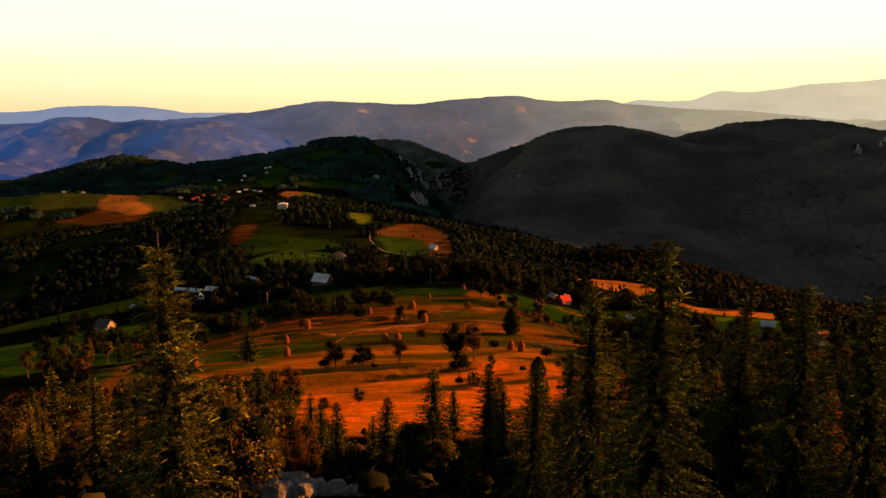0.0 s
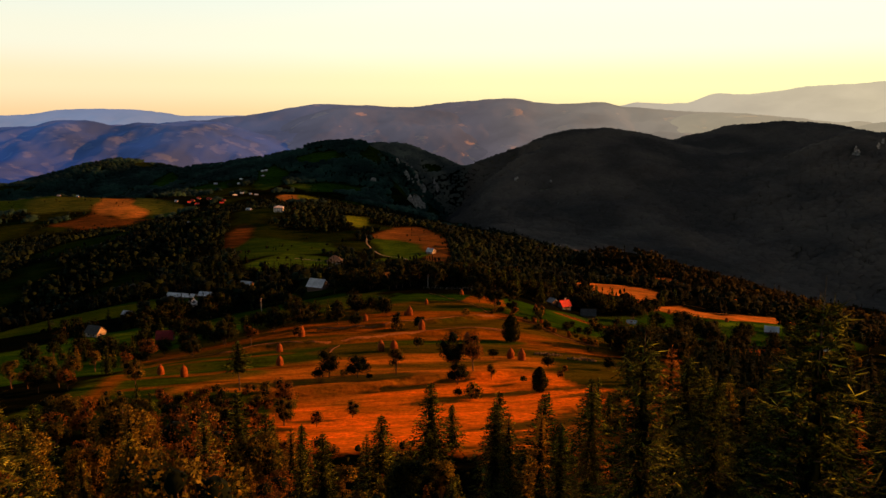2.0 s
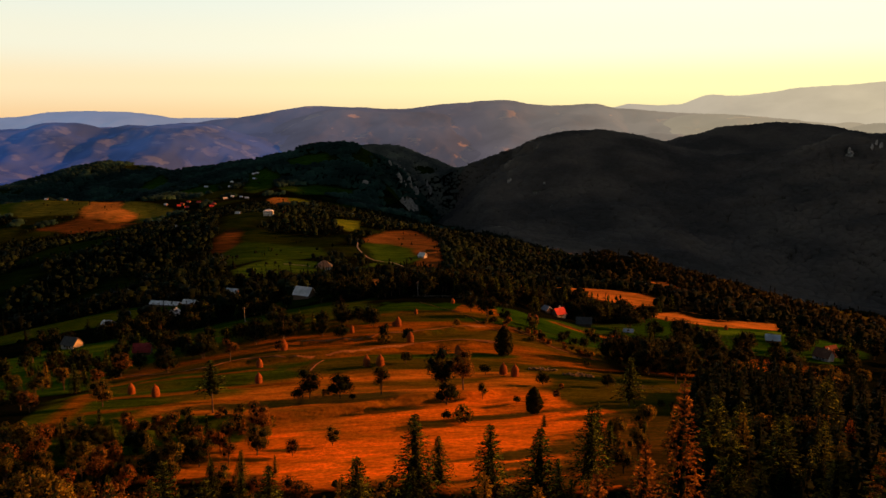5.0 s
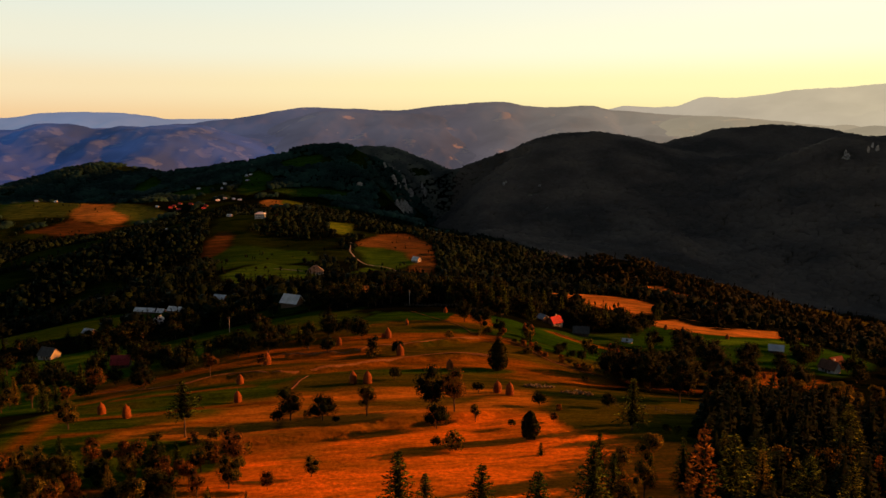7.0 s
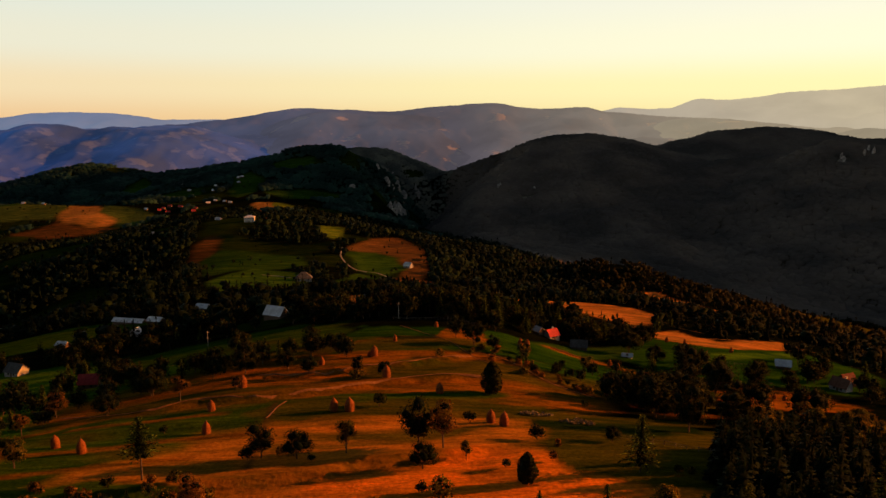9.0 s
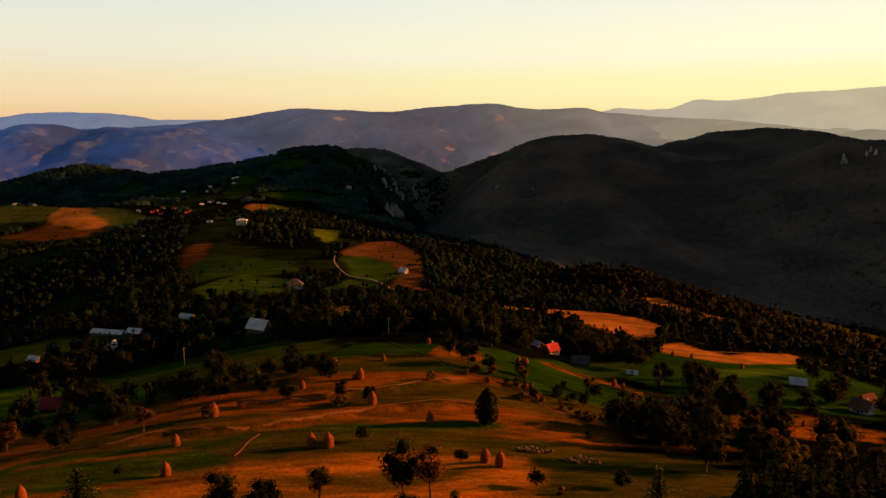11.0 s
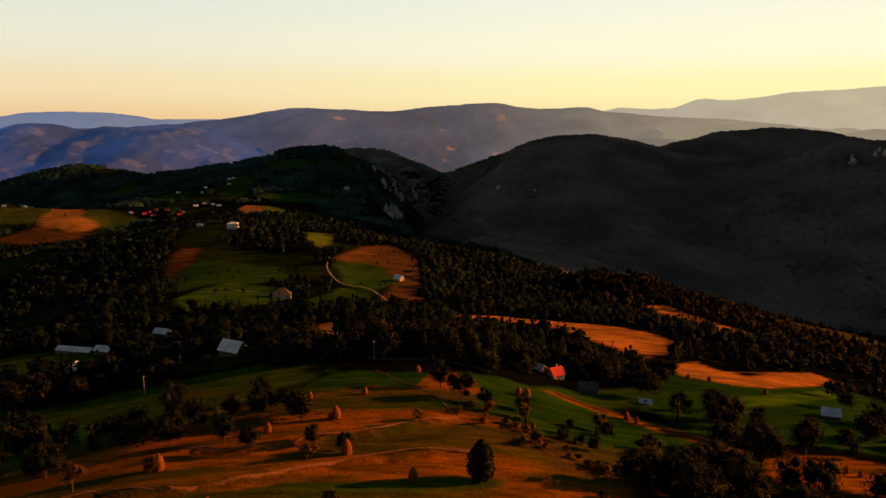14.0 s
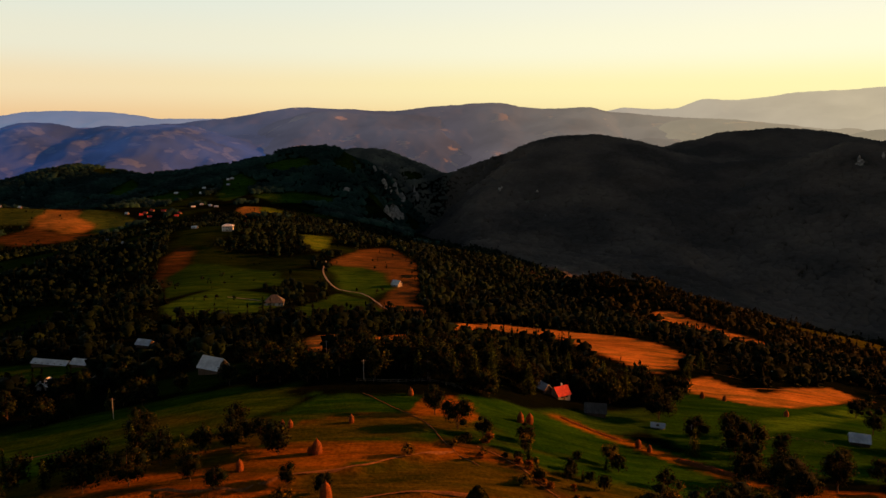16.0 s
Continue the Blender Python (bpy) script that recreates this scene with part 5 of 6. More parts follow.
def house(name, x, y, turn, long, deep, wall, rise, roof_mat, wall_mat, label, category="house", hipped=False, windows=2, storeys=1, chimney=False, group=""):
    """Walls with gables, two (or four) roof planes, door, windows; its ridge runs along its own x."""
    z = float(ground_height(np.array([x]), np.array([y]))[0])
    home = tagged(new(name), label, category, group)
    home.matrix_basis = pose(x, y, z - 0.2, 0, 0, turn)
    a, b, eave = long / 2, deep / 2, 0.45
    v, t = box(-a, a, -b, b, -1.2, wall)
    if not hipped:
        for s in (-a, a):
            n = len(v)
            v = np.concatenate([v, [(s, -b, wall), (s, b, wall), (s, 0, wall + rise)]])
            t = np.concatenate([t, [(n, n + 1, n + 2)]])
    part("walls", mesh_of("walls", v, t, wall_mat), home)
    k = wall - rise * eave / b
    if hipped:
        r = max(a - b, 0.4)
        planes = [slab((-a - eave, s * (b + eave), k), (a + eave, s * (b + eave), k), (r, 0, wall + rise), (-r, 0, wall + rise), 0.12) for s in (-1, 1)]
        planes += [slab((s * (a + eave), -b - eave, k), (s * (a + eave), b + eave, k), (s * r, 0.05, wall + rise), (s * r, -0.05, wall + rise), 0.12) for s in (-1, 1)]
    else:
        planes = [slab((-a - eave, s * (b + eave), k), (a + eave, s * (b + eave), k), (a + eave, 0, wall + rise), (-a - eave, 0, wall + rise), 0.12) for s in (-1, 1)]
    for q in planes:
        part("roof_plane", mesh_of("roof_plane", *q, roof_mat), home)
    rv, rt = tubes([[((-(a if not hipped else a - b) - 0.4, 0, wall + rise + 0.1), 0.1), (((a if not hipped else a - b) + 0.4, 0, wall + rise + 0.1), 0.1)]], 6)
    part("ridge_cap", mesh_of("ridge_cap", rv, rt, roof_mat), home)
    part("door", mesh_of("door", *box(-0.5, 0.5, -b - 0.05, -b + 0.02, 0.1, 2.05), PLANK), home)
    for level in range(storeys):
        for n in range(windows):
            wx = -a + long * (n + 0.75) / (windows + 0.5)
            if abs(wx) < 1.1 and level == 0:
                continue
            lo = 1.0 + 2.7 * level
            for s in (-1, 1):
                w = part("window", mesh_of("window_frame", *joined(box(wx - 0.5, wx + 0.5, s * b - 0.06, s * b + 0.06, lo, lo + 0.08), box(wx - 0.5, wx + 0.5, s * b - 0.06, s * b + 0.06, lo + 1.02, lo + 1.1),
                         box(wx - 0.5, wx - 0.42, s * b - 0.06, s * b + 0.06, lo, lo + 1.1), box(wx + 0.42, wx + 0.5, s * b - 0.06, s * b + 0.06, lo, lo + 1.1)), PLANK), home)
                part("pane", mesh_of("pane", *box(wx - 0.42, wx + 0.42, s * b - 0.03, s * b + 0.03, lo + 0.08, lo + 1.02), PANE), w)
    if chimney:
        part("chimney", mesh_of("chimney", *box(a * 0.3, a * 0.3 + 0.6, 0.5, 1.1, wall, wall + rise + 0.8), PLASTER), home)
    return home


house("barn", -62.9, 392.0, -28, 9.5, 6.5, 2.6, 3.4, TIN, PLANK, "wooden barn with a pale zinc roof among dark trees", "barn", windows=1)
house("cottage", 68.5, 390.0, 28, 5.6, 5.0, 2.3, 2.5, RED_TILE, LIME, "whitewashed cottage with a bright red tiled roof", chimney=True)
house("woodshed", 62.6, 391.5, 118, 4.5, 3.5, 2.2, 1.6, TIN, PLANK, "small pale-roofed shed beside the red-roofed cottage", "shed", windows=1)
house("hay_barn", 78.5, 375.0, -12, 7.2, 5.0, 2.2, 2.4, GREY_TILE, PLANK, "dark plank barn with a grey shingle roof", "barn", windows=1)
house("low_shed", 98.0, 364.0, -20, 4.2, 2.2, 1.2, 0.9, TIN, PLASTER, "low whitish shed in the green field", "shed", windows=1)
house("field_shed", 165.0, 356.0, -22, 6.0, 4.4, 2.0, 2.0, TIN, PLANK, "field shed with a blue-white metal roof", "shed", windows=1)
house("farmhouse", 171.5, 322.5, -58, 6.6, 5.2, 2.4, 2.8, BROWN_TILE, PLASTER, "farmhouse with a pale sunlit gable and tiled roof", chimney=True)
house("farm_annex", 180.0, 333.0, 20, 6.0, 4.6, 2.6, 2.6, DULL_RED, PLANK, "farm building with a dark red roof behind the farmhouse", "barn", windows=1)
house("tool_shed", 176.0, 349.5, -8, 5.0, 3.4, 1.9, 1.2, GREY_TILE, PLANK, "small grey plank shed near the farmhouse", "shed", windows=1)
house("red_cottage", -114.0, 308.0, 6, 6.4, 5.0, 2.4, 2.6, RED_TILE, PLANK, "small wooden cottage with a crimson roof")
house("grey_cottage", -164.0, 352.0, -22, 7.5, 5.6, 2.4, 2.8, GREY_TILE, LIME, "whitewashed cottage with a grey shingle roof")
house("tin_shed", -172.0, 409.0, -20, 5.5, 4.2, 2.0, 1.5, TIN, PLANK, "shed with a shiny tin roof at the green field", "shed", windows=1)
house("long_stable", -163.0, 470.0, -14, 19.0, 4.6, 1.7, 1.5, TIN, PLANK, "long low stable with a pale metal roof", "stable", windows=5)
house("stable", -145.0, 462.0, -16, 8.0, 5.0, 2.0, 1.8, TIN, PLANK, "stable with a grey metal roof beside the long stable", "stable")
house("byre", -128.5, 498.0, -20, 8.0, 5.0, 2.2, 2.0, TIN, PLANK, "byre with a pale metal roof", "barn", windows=1)
house("outbuilding", -139.5, 418.0, 80, 5.5, 4.2, 2.2, 2.0, TIN, PLASTER, "small white outbuilding between trees", "shed", windows=1)
house("outbuilding", -123.0, 452.0, 8, 6.0, 4.0, 2.0, 1.6, GREY_TILE, PLANK, "grey-roofed outbuilding between trees", "shed", windows=1)
house("hipped_house", -85.0, 618.0, 6, 12.5, 9.5, 2.8, 4.2, GREY_TILE, LIME, "old house with a tall grey hipped roof", hipped=True, windows=3)
house("hut", -4.8, 719.0, -36, 7.0, 5.5, 2.4, 2.8, TIN, LIME, "white hut with a pale roof on the hill pasture", "hut", windows=1)
house("guesthouse", -200.0, 945.0, 4, 12.0, 9.0, 6.0, 2.0, TIN, PLASTER, "two-storey pale guesthouse on the ridge", hipped=True, windows=4, storeys=2)
pick = random.Random(11)
ROOFS_PALE = ((-880, 1560), (-745, 1470), (-700, 1455), (-577, 1637), (-548, 1615), (-481, 1376), (-496, 1678), (-486, 1742), (-445, 1704), (-434, 1646), (-407, 1756),
              (-400, 1762), (-397, 1716), (-361, 1449), (-343, 1420), (-386, 1480), (-389, 1439), (-246, 975), (-314, 934), (-319, 932), (-356, 995))
ROOFS_RED = ((-455, 1369), (-452, 1381), (-437, 1358), (-447, 1400), (-389, 1347), (-390, 1366), (-426, 1395))
for places, roof, label in ((ROOFS_PALE, TIN, "distant village house with a pale metal roof"), (ROOFS_RED, RED_TILE, "distant village house with a red tiled roof")):
    for x, y in places:
        k = 0.38 + y / 3500
        house("village_house", x, y, pick.uniform(-30, 20), pick.uniform(7, 10) * k, pick.uniform(5, 6.5) * k, pick.uniform(1.8, 2.6) * k, pick.uniform(2.2, 3.2) * k,
              roof, PLANK, label, windows=2, group="village houses on the ridge")


# ---------------------------------------------------------------- poles
def utility_pole(x, y, h, turn):
    z = float(ground_height(np.array([x]), np.array([y]))[0])
    ob = tagged(new("utility_pole"), "pale wooden utility pole with a crossarm", "pole", "utility poles")
    ob.matrix_basis = pose(x, y, z, 0, 0, turn)
    part("post", mesh_of("post", *tubes([[((0, 0, -0.5), 0.12), ((0, 0, h), 0.08)]], 8), CONCRETE), ob)
    part("crossarm", mesh_of("crossarm", *box(-0.8, 0.8, -0.06, 0.06, h - 0.6, h - 0.45), POLE_WOOD), ob)
    for s in (-0.7, 0, 0.7):
        part("insulator", mesh_of("insulator", *lathe([(0.06, h - 0.45), (0.08, h - 0.36), (0.05, h - 0.3)], 8, 1, 0.0), PLASTER), ob)


CONCRETE = surface("pole_concrete", (0.38, 0.36, 0.33), (0.55, 0.52, 0.48), 4.0, 0.9, 0.01)
for x, y, h in ((-3.9, 360.3, 7.0), (-83.2, 349.6, 7.0), (17.6, 363.3, 7.0), (-21.1, 397.4, 6.5), (104.0, 349.0, 6.5)):
    utility_pole(x, y, h, 20)

# ---------------------------------------------------------------- single trees
put_green, put_olive, put_rust = kinds_of(*leaf_green), kinds_of(*leaf_olive), kinds_of(*leaf_rust)
put_spruce, put_ovoid, put_bush = kinds_of(*spruce_mid), kinds_of(*ovoid), kinds_of(*shrub)
put_warm_bush, put_near = kinds_of(*scrub_rust), kinds_of(*spruce_near)
put_mixed = kinds_of(*leaf_far, *leaf_far, *olive_far, *spruce_mid[:1])
put_slope = kinds_of(*spruce_mid, *spruce_mid, *spruce_rust, *spruce_brown, *spruce_rust, *leaf_olive)

MEADOW_TREES = ((-29.4, 200.9, 9.0), (-21.4, 199.0, 7.8), (4.9, 204.1, 11.5), (5.6, 193.0, 7.2), (-30.3, 276.7, 6.6), (32.4, 313.9, 6.8), (44.7, 316.6, 6.8),
                (-83.8, 251.6, 9.0), (-78.2, 271.5, 11.0), (-15.2, 279.6, 6.0), (-6.2, 275.0, 5.5), (49.6, 209.2, 4.8), (-52.1, 283.4, 11.0))
VALLEY_TREES = ((65.8, 265.0, 14.0), (73.1, 249.4, 12.5), (74.1, 226.0, 13.0), (92.3, 245.5, 10.5), (109.5, 294.9, 14.5), (130.4, 309.1, 12.0),
                (117.3, 346.6, 12.0), (106.1, 350.6, 10.5), (136.2, 319.7, 11.0), (101.5, 374.0, 13.0), (194.1, 405.0, 8.8), (180.3, 372.1, 11.0),
                (-32.8, 300.2, 9.2), (-62.3, 318.0, 10.8), (25.5, 316.6, 10.0), (19.4, 327.1, 9.5), (128.6, 338.2, 8.5), (104.9, 309.9, 10.0), (-38.0, 283.0, 8.0))
for x, y, h in MEADOW_TREES + VALLEY_TREES:
    put_green(x, y, h)
for x, y, h in ((-11.1, 201.5, 8.2), (-83.2, 202.6, 8.2), (15.0, 198.0, 4.6), (68.4, 313.8, 7.5), (73.9, 280.7, 9.5), (42.9, 307.0, 6.0)):
    put_olive(x, y, h)
for x, y, h in ((-65.0, 257.4, 8.0), (-50.2, 263.8, 5.0), (10.2, 201.9, 11.0), (32.8, 193.2, 2.8)):
    put_rust(x, y, h)
for x, y, h in ((26.6, 259.5, 10.5), (25.7, 182.0, 6.6)):
    put_ovoid(x, y, h)
for x, y, h in ((-14.2, 270.3, 3.8), (-6.0, 241.2, 3.6), (12.0, 294.8, 3.0), (22.6, 190.5, 1.8), (17.7, 224.6, 3.0), (-100.5, 248.2, 5.0), (31.9, 208.5, 3.5),
                (-58.8, 225.7, 2.0), (56.7, 186.0, 1.8), (59.7, 187.0, 1.5), (8.7, 176.3, 4.0), (5.4, 179.1, 2.2), (-35.6, 181.2, 3.0), (-32.3, 200.2, 3.0),
                (53.7, 254.4, 2.2), (-25.5, 203.0, 2.0), (-18.0, 197.0, 1.6), (-38.0, 184.5, 2.4), (-44.0, 188.5, 2.6), (-56.0, 186.0, 2.4)):
    put_bush(x, y, h)
for x, y, h in ((-48.0, 186.0, 2.6), (-62.0, 183.0, 3.0), (-70.0, 186.0, 2.8), (36.0, 204.0, 1.6), (-41.0, 178.0, 3.4)):
    put_warm_bush(x, y, h)
for x, y, h in ((39.9, 367.6, 14.0), (54.1, 412.0, 15.0), (67.8, 420.0, 15.0), (54.3, 377.0, 13.0), (76.3, 415.0, 14.0), (25.8, 361.1, 12.5), (33.5, 361.0, 14.0),
                (15.3, 371.6, 13.0), (140.0, 450.8, 10.0), (155.1, 472.5, 10.0), (89.2, 408.0, 14.0), (97.0, 402.0, 14.0), (42.9, 300.0, 6.0), (-110.0, 250.0, 7.0)):
    put_spruce(x, y, h)
tall_pine = Planted("pine_tree", spruce_meshes(77, 14.0, 3.4, 22, 8, 14, 0.7, bare=0.38, droop=0.35, taper=1.0), 14.0, "lone pine with a bare pale trunk", "tree", "")
broad_spruce = Planted("spruce_tree", spruce_meshes(78, 12.5, 3.7, 24, 8, 13, 0.75, bare=0.16, droop=0.4, taper=1.0), 12.5, "broad lone spruce with layered branches", "tree", "")
broad_spruce.put(49.3, 186.8, 12.5)
tall_pine.put(-51.4, 191.3, 13.6, wide=1.25)

# hedges and groves round the hamlet, each tree its own
pick = random.Random(5)
def grove(count, cx, cy, rx, ry, low, high, put, clear=0.35):
    for n in range(count):
        a, r = pick.uniform(0, 2 * math.pi), math.sqrt(pick.random())
        x, y = cx + rx * r * math.cos(a), cy + ry * r * math.sin(a)
        if land_cover(np.array([x]), np.array([y]))[1][0] < clear and clear_of_yards(np.array(x), np.array(y)):
            put(x, y, pick.uniform(low, high))


grove(60, -38, 376, 50, 36, 6, 12, put_mixed)
grove(30, 100, 414, 30, 22, 7, 12, put_mixed, 2)
grove(40, -110, 372, 60, 34, 6, 10, put_mixed, 0.9)
grove(50, 40, 388, 48, 34, 8, 13, put_mixed)
grove(34, -95, 292, 48, 26, 6, 10, put_mixed, 2)
grove(26, -135, 300, 40, 40, 6, 10, put_mixed, 2)
grove(24, -130, 390, 70, 40, 6, 10, put_mixed, 0.7)
grove(16, -40, 306, 40, 12, 6, 9, put_mixed, 2)
grove(18, 150, 335, 60, 50, 6, 11, put_mixed, 2)
grove(14, 190, 320, 40, 30, 7, 12, put_mixed, 2)
grove(12, 60, 300, 22, 16, 3, 6, put_mixed, 2)
grove(16, 95, 262, 28, 22, 8, 13, put_green, 2)
grove(20, 118, 234, 24, 14, 6, 9, put_olive, 2)
grove(16, 92, 200, 16, 14, 6, 9, kinds_of(*leaf_olive, *spruce_mid), 2)

# bushes along the earth bank between meadow and green field
for n in range(34):
    k = n / 33
    x, y = 26 + 52 * k + pick.gauss(0, 2.2), 306 - 48 * k + pick.gauss(0, 3.0)
    (put_bush if pick.random() < 0.6 else put_warm_bush)(x, y, pick.uniform(1.4, 3.6))

# the near slope: spruces and autumn trees below the camera's start
def to_top(put, x, y, top, wide=1.0):
    put(x, y, top - float(ground_height(np.array([x]), np.array([y]))[0]), wide=wide)


to_top(spruce_hero[0].put, -6.0, 15.6, 72.7)
to_top(spruce_hero[1].put, 5.1, 16.4, 72.6)
for x, y, top in ((5.6, 26.0, 69.2), (15.4, 30.0, 68.4), (15.0, 24.0, 69.4), (4.3, 31.0, 64.6), (8.0, 43.0, 61.3), (2.9, 43.0, 60.6), (12.0, 37.0, 64.0),
                  (19.8, 46.0, 64.0), (17.3, 56.0, 59.0), (20.0, 47.0, 60.5), (-13.0, 40.0, 57.5)):
    to_top(put_near, x, y, top)
for x, y, top, wide in ((12.9, 45.0, 60.5, 1.2), (18.1, 50.0, 56.5, 1.1), (30.2, 60.0, 55.4, 1.0), (8.8, 46.0, 57.0, 1.0)):
    to_top(spruce_lit[0].put, x, y, top, wide)
for x, y, top, wide in ((32.7, 105.0, 44.2, 0.75), (15.1, 75.0, 47.4, 0.9), (23.0, 88.0, 44.0, 0.8)):
    to_top(spruce_brown[0].put, x, y, top, wide)
for x, y, top, wide in ((6.0, 75.0, 47.5, 0.9), (9.5, 70.0, 49.0, 0.9), (26.0, 70.0, 50.5, 0.9)):
    to_top(spruce_rust[0].put, x, y, top, wide)
for x, y, top in ((-1.0, 133.0, 29.0), (-22.0, 120.0, 26.5), (-8.5, 112.0, 31.5), (17.5, 122.0, 31.0), (11.0, 128.0, 29.0), (29.0, 138.0, 27.7), (53.0, 134.0, 30.0),
                  (45.5, 126.0, 34.0), (53.5, 121.0, 33.0), (78.5, 154.0, 27.0), (82.0, 195.0, 13.5), (26.5, 172.0, 12.5), (3.0, 140.0, 22.0)):
    to_top(put_spruce, x, y, top, 1.35)


def slope_trees(count, x0, x1, y0, y1, low, high, put, apart=3.0):
    placed = []
    for n in range(count * 8):
        x, y = pick.uniform(x0, x1), pick.uniform(y0, y1)
        if len(placed) < count and all((x - p) ** 2 + (y - q) ** 2 > apart * apart for p, q in placed):
            placed.append((x, y))
            put(x, y, pick.uniform(low, high))


put_warm = kinds_of(*leaf_rust, *leaf_olive, *spruce_rust)
slope_trees(36, -85, -14, 62, 150, 5, 9, put_slope, 4.0)
slope_trees(70, -90, -18, 60, 168, 4, 8, put_warm, 3.2)
slope_trees(46, -14, 24, 56, 128, 5, 9.5, put_slope, 3.2)
slope_trees(64, 22, 115, 42, 145, 8, 14, kinds_of(*spruce_mid[:1], *spruce_rust, *spruce_brown, *spruce_sunny, *spruce_rust, *spruce_brown), 4.0)
put_edge = kinds_of(*leaf_olive, *leaf_rust, *leaf_green, *spruce_mid[:1], *spruce_rust)
slope_trees(44, -92, -33, 146, 177, 5, 8.5, put_edge, 3.6)
slope_trees(16, -132, -98, 188, 262, 6, 10, put_edge, 5.0)
slope_trees(16, 34, 74, 142, 160, 6, 10, kinds_of(*leaf_olive, *spruce_mid, *spruce_rust), 3.6)
rng = np.random.default_rng(41)  # the dark spruce stand beside the meadow
y = rng.uniform(112, 206, 260)
x = 9 + 0.41 * (y - 49) + np.abs(rng.normal(size=260)) * 24
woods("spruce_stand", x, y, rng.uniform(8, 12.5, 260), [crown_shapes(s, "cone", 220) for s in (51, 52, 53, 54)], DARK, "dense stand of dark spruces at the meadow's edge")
x, y = rng.uniform(24, 80, 420), rng.uniform(-8, 78, 420)  # wood added beside the start, out of view, to block the sun
x, y = x[x > 0.58 * y + 14], y[x > 0.58 * y + 14]
woods("spruce_wood", x, y, np.minimum(np.where(y < 28, 66.0, 70.0) - ground_height(x, y), 34) + rng.normal(0, 0.8, len(x)), [crown_shapes(s, "cone", 420) for s in (55, 56, 57)], SPRUCE, "spruce wood added out of view to shade the near slope")
slope_trees(22, -60, -8, 34, 75, 4, 7, put_slope, 3.6)
# the sunlit edge of the slope: rust, olive and yellow-green crowns
put_sunny = kinds_of(*near_autumn, *near_autumn, *spruce_sunny, *spruce_sunny, *spruce_rust, *spruce_mid[:1])
for n in range(36):
    y = pick.uniform(38, 80)
    x, top = y * pick.uniform(-0.62, -0.16), 75 - y * pick.uniform(0.335, 0.47)
    if top - float(ground_height(np.array([x]), np.array([y]))[0]) > 3:
        to_top(put_sunny, x, y, top)

# undergrowth that hides the slope's floor
x, y = scattered(1500, -120, 130, 25, 158, 21, lambda x, y: land_cover(x, y)[1] < 0.3)
woods("undergrowth", x, y, heights(x, 0.8, 2.6, 22), [crown_shapes(s, "round", 22) for s in (31, 32, 33)], LEAF, "olive and brown undergrowth on the steep slope")


x, y = scattered(620, -52, 22, 24, 72, 25, lambda x, y: np.hypot(x + 8.2, y - 37) > 6.5)
woods("scrub", x, y, heights(x, 0.9, 2.6, 26), [crown_shapes(s, "round", 90) for s in (34, 35, 36)], HEDGE, "olive and yellow scrub under the sunlit trees")
# pale boulders on the slope
def boulder(x, y, size, seed):
    bm = bmesh.new()
    bmesh.ops.create_icosphere(bm, subdivisions=3, radius=1.0)
    for v in bm.verts:
        k = 1 + 0.45 * noise.noise(v.co * 1.3 + Vector((seed, 0, 0))) + 0.16 * noise.noise(v.co * 4.0 + Vector((0, seed, 0)))
        v.co = Vector((v.co.x * k, v.co.y * k * 0.8, v.co.z * k * 0.75)) * size
    me = bpy.data.meshes.new("boulder")
    bm.to_mesh(me)
    bm.free()
    me.materials.append(STONE)
    z = float(ground_height(np.array([x]), np.array([y]))[0])
    ob = tagged(new("boulder", me), "grey limestone boulder on the wooded slope", "rock", "boulders on the slope")
    ob.matrix_basis = pose(x, y, z + 0.05 * size, 8, 5, 57 * seed)


for n, (x, y, size) in enumerate(((-10.1, 41.0, 1.5), (-8.9, 41.4, 1.6), (-7.6, 41.0, 1.1), (-6.2, 40.6, 1.0), (-11.3, 41.2, 1.3), (-9.2, 39.8, 1.1), (-4.6, 40.2, 0.9), (-7.8, 39.6, 0.8))):
    boulder(x, y, size, n + 1)



# pale limestone crags that stand out of the mountain woods
def crag(x, y, size, tall, seed):
    bm = bmesh.new()
    bmesh.ops.create_icosphere(bm, subdivisions=3, radius=1.0)
    for v in bm.verts:
        c = v.co.copy()
        k = 1 + 0.5 * noise.noise(c * 1.6 + Vector((seed, 3, 0))) + 0.3 * noise.noise(Vector((c.x * 5, c.y * 5, c.z * 1.5)) + Vector((0, seed, 7)))
        v.co = Vector((c.x * k * size, c.y * k * size * 0.6, c.z * (0.8 + 0.4 * k) * tall))
    me = bpy.data.meshes.new("crag")
    bm.to_mesh(me)
    bm.free()
    me.materials.append(CRAG_ROCK)
    z = float(ground_height(np.array([x]), np.array([y]))[0])
    ob = tagged(new("crag", me), "pale limestone crag above the gorge woods", "rock", "limestone crags")
    ob.matrix_basis = pose(x, y, z + 0.1 * tall, 0, 0, pick.uniform(-30, 30))


CRAG_ROCK = surface("crag_limestone", (0.20, 0.19, 0.18), (0.52, 0.50, 0.48), 0.22, 0.95, 1.2, 0.1, 0.2)
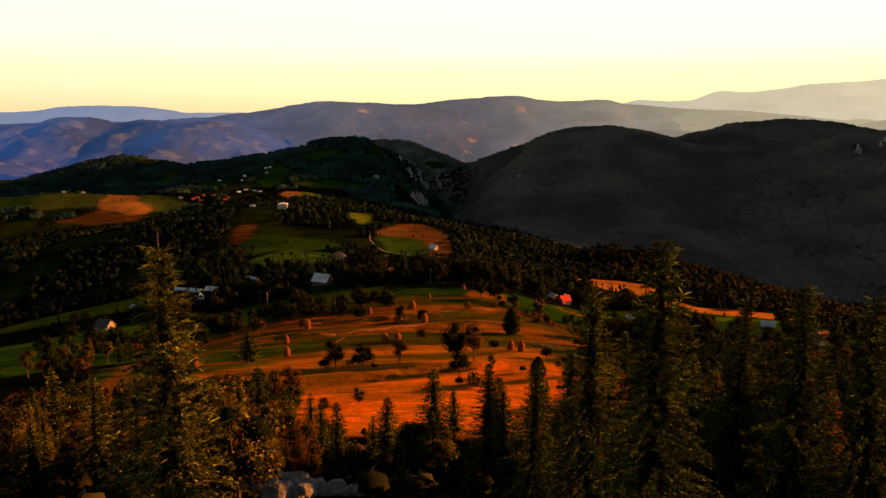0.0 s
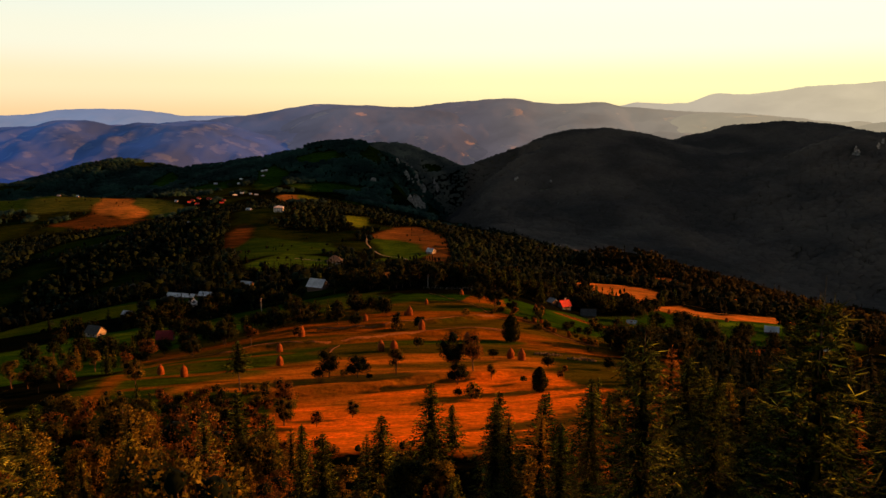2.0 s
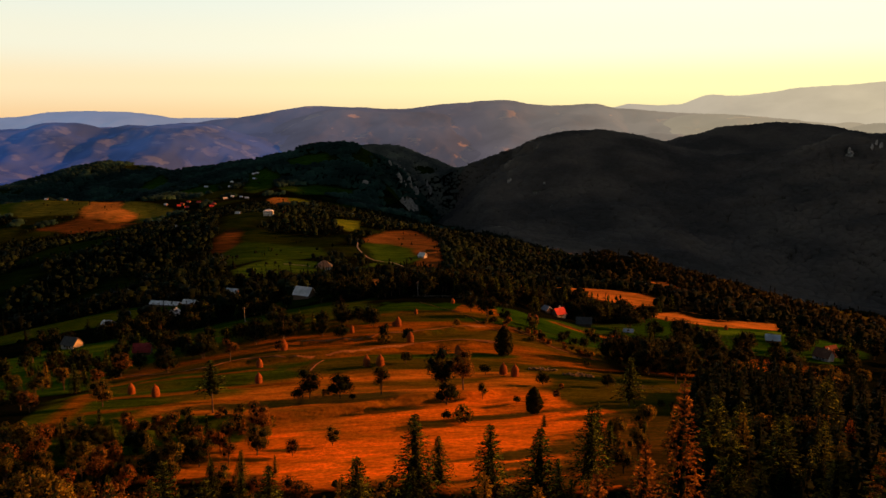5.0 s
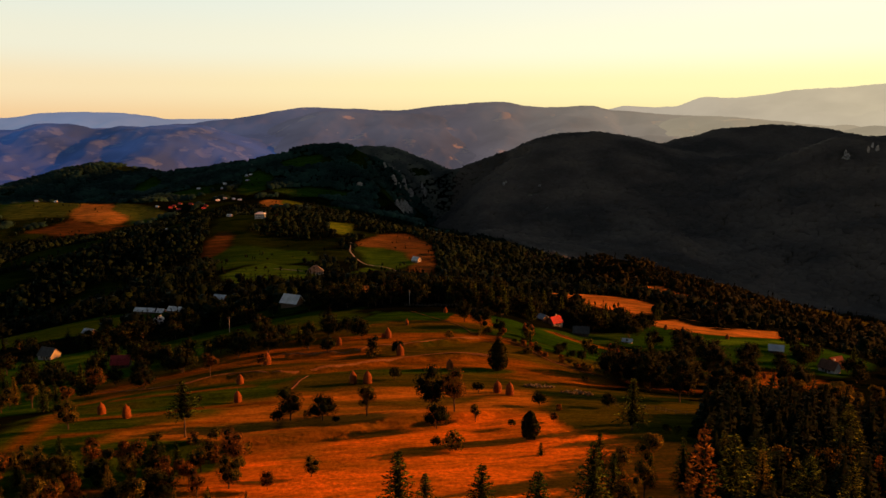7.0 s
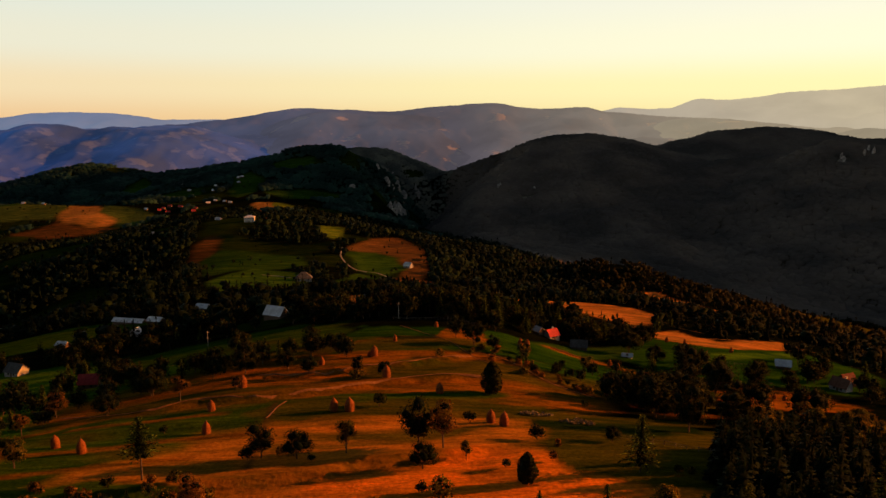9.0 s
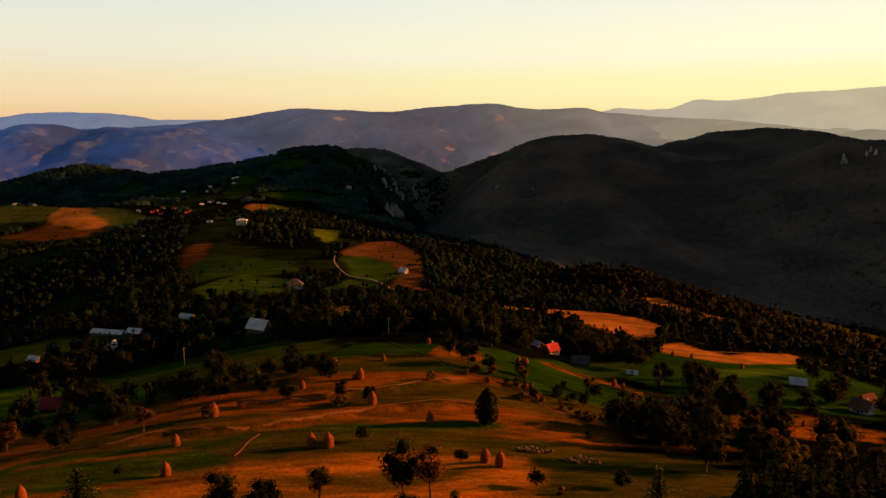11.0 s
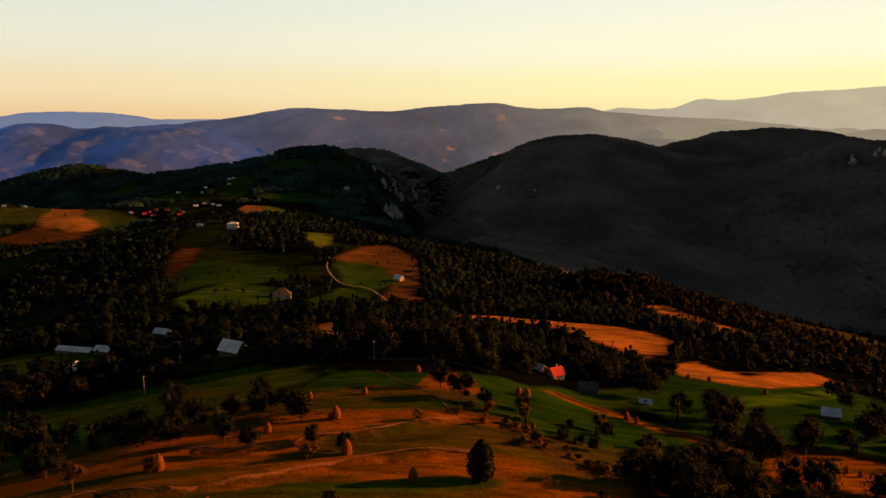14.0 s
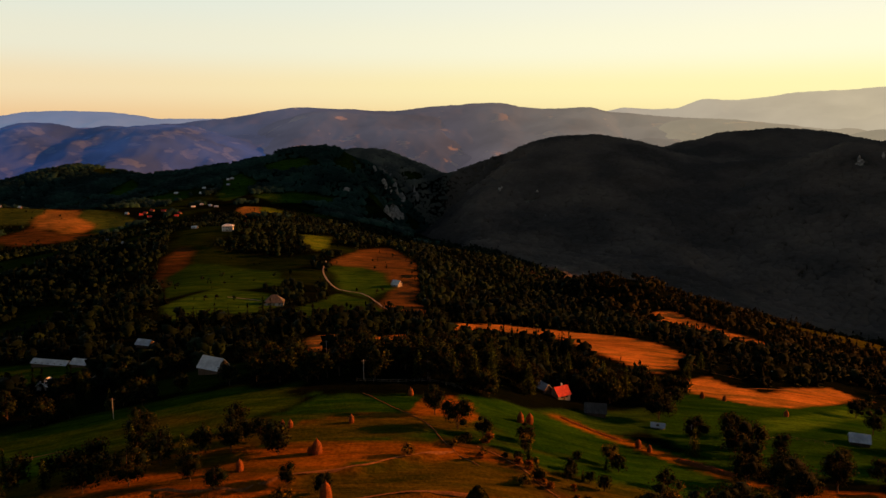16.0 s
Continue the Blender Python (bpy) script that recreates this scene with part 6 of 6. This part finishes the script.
for cx, cy, spread, count, size, tall in ((-53, 1917, 14, 7, 9, 20), (-46, 1850, 10, 4, 7, 16), (-42, 2060, 12, 4, 7, 13), (-79, 2225, 14, 3, 6, 10), (-138, 1652, 9, 3, 5, 8), (-96, 1998, 8, 3, 5, 12), (-70, 1976, 9, 4, 6, 14), (2, 2164, 6, 3, 4, 16), (-54, 1720, 9, 4, 6, 13),
                                          (197, 1784, 8, 4, 3.5, 9), (250, 1722, 22, 5, 3.0, 7), (272, 1627, 7, 3, 2.5, 8), (770, 1783, 6, 2, 4, 3.5), (812, 1781, 18, 4, 4.5, 4),
                                          (858, 1775, 10, 2, 4, 3.5), (958, 1690, 22, 4, 4, 9), (1019, 1694, 12, 5, 4, 13)):
    for n in range(count):
        crag(cx + pick.uniform(-spread, spread), cy + pick.uniform(-spread, spread), size * pick.uniform(0.6, 1.3), tall * pick.uniform(0.5, 1.3), 10 * n + cx)

# rubble and pale scrub heaped on the meadow
x, y = scattered(1600, 24, 62, 214, 246, 23, lambda x, y: (ellipse(x, y, 35.5, 237, 4.5, 2.6) + ellipse(x, y, 46.5, 230, 4.5, 3.2)) > 0.5)
rng = np.random.default_rng(24)
BRASH = surface("dry_brash", (0.10, 0.075, 0.04), (0.30, 0.24, 0.15), 2.0, 0.95, 0.05)
rubble = [crown_shapes(s, "round", 14) for s in (41, 42, 43)]
woods("rubble", x, y, rng.uniform(0.5, 1.3, len(x)), rubble, BRASH, "heaps of pale brushwood and field stones in the meadow")


# a long heap of cut hedge and hay along the field's edge
def windrow(points, width, height, seed):
    p = np.array(points, float)
    run = np.concatenate([[0], np.cumsum(np.hypot(*np.diff(p, axis=0).T))])
    s = np.arange(0, run[-1], 0.5)
    x, y = glide(s, run, p[:, 0]), glide(s, run, p[:, 1])
    way = unit(np.stack([np.gradient(x), np.gradient(y)], -1))
    rng, rows = np.random.default_rng(seed), []
    for k in np.linspace(-1, 1, 9):
        w = 0.5 * width * k * (1 + 0.25 * rough(s, 0 * s + 5 * k, 2.0, seed))
        rx, ry = x - way[:, 1] * w, y + way[:, 0] * w
        hump = height * (1 - k * k) * (0.8 + 0.5 * rough(s, 0 * s + 3 * k, 1.6, seed + 1)) * np.clip(np.minimum(s, run[-1] - s) / 1.5, 0, 1)
        rows.append(np.stack([rx, ry, ground_height(rx, ry) - 0.05 + hump], -1))
    v, q = np.stack(rows, 1).reshape(-1, 3), sheet(9, len(s))
    t = np.concatenate([q[:, :3], q[:, [0, 2, 3]]])
    pick_ = rng.integers(0, len(v), 500)
    d = unit(rng.normal(size=(500, 3)) + np.array((0, 0, 0.4)))
    sv, st = sprays(v[pick_], d, unit(np.cross(d, rng.normal(size=d.shape))), rng.uniform(0.3, 0.7, 500), np.full(500, 0.09))
    tagged(new("hay_windrow", mesh_of("hay_windrow", np.concatenate([v, sv]), np.concatenate([t, st + len(v)]), HAY)),
           "long low windrow of raked hay on the green field", "hay", "windrows")


windrow(((92, 330), (99, 323), (109, 316)), 2.6, 1.3, 3)
windrow(((62, 359), (70, 353), (80, 345)), 1.6, 0.5, 4)


def fence(points, spacing, seed):
    """Split rails between leaning posts."""
    p = np.array(points, float)
    run = np.concatenate([[0], np.cumsum(np.hypot(*np.diff(p, axis=0).T))])
    s = np.arange(0, run[-1], spacing)
    x, y = np.interp(s, run, p[:, 0]), np.interp(s, run, p[:, 1])
    z = ground_height(x, y)
    rng = np.random.default_rng(seed)
    ob = tagged(new("fence"), "weathered grey pole fence round the pasture", "fence", "fences")
    ob.matrix_basis = pose(x[0], y[0], z[0])
    q = np.stack([x - x[0], y - y[0], z - z[0]], -1)
    for k in range(len(q)):
        lean = rng.normal(0, 0.06, 3)
        part("post", mesh_of("post", *tubes([[(q[k] - (0, 0, 0.3), 0.08), (q[k] + (lean[0], lean[1], 1.35), 0.06)]], 6), POLE_WOOD), ob)
        if k + 1 < len(q):
            for up in (0.5, 1.05):
                sag = rng.normal(0, 0.05, 2)
                part("rail", mesh_of("rail", *tubes([[(q[k] + (0, 0.07, up + sag[0]), 0.05), (q[k + 1] + (0, 0.07, up + sag[1]), 0.04)]], 5), POLE_WOOD), ob)


fence(((52, 212), (60, 208), (66, 203), (74, 202)), 2.6, 1)
fence(((-118, 322), (-104, 318), (-92, 320)), 2.8, 2)
fence(((112, 344), (126, 352), (140, 356), (154, 350)), 2.8, 3)
fence(((-6, 358), (6, 356), (18, 360), (30, 356)), 2.8, 4)
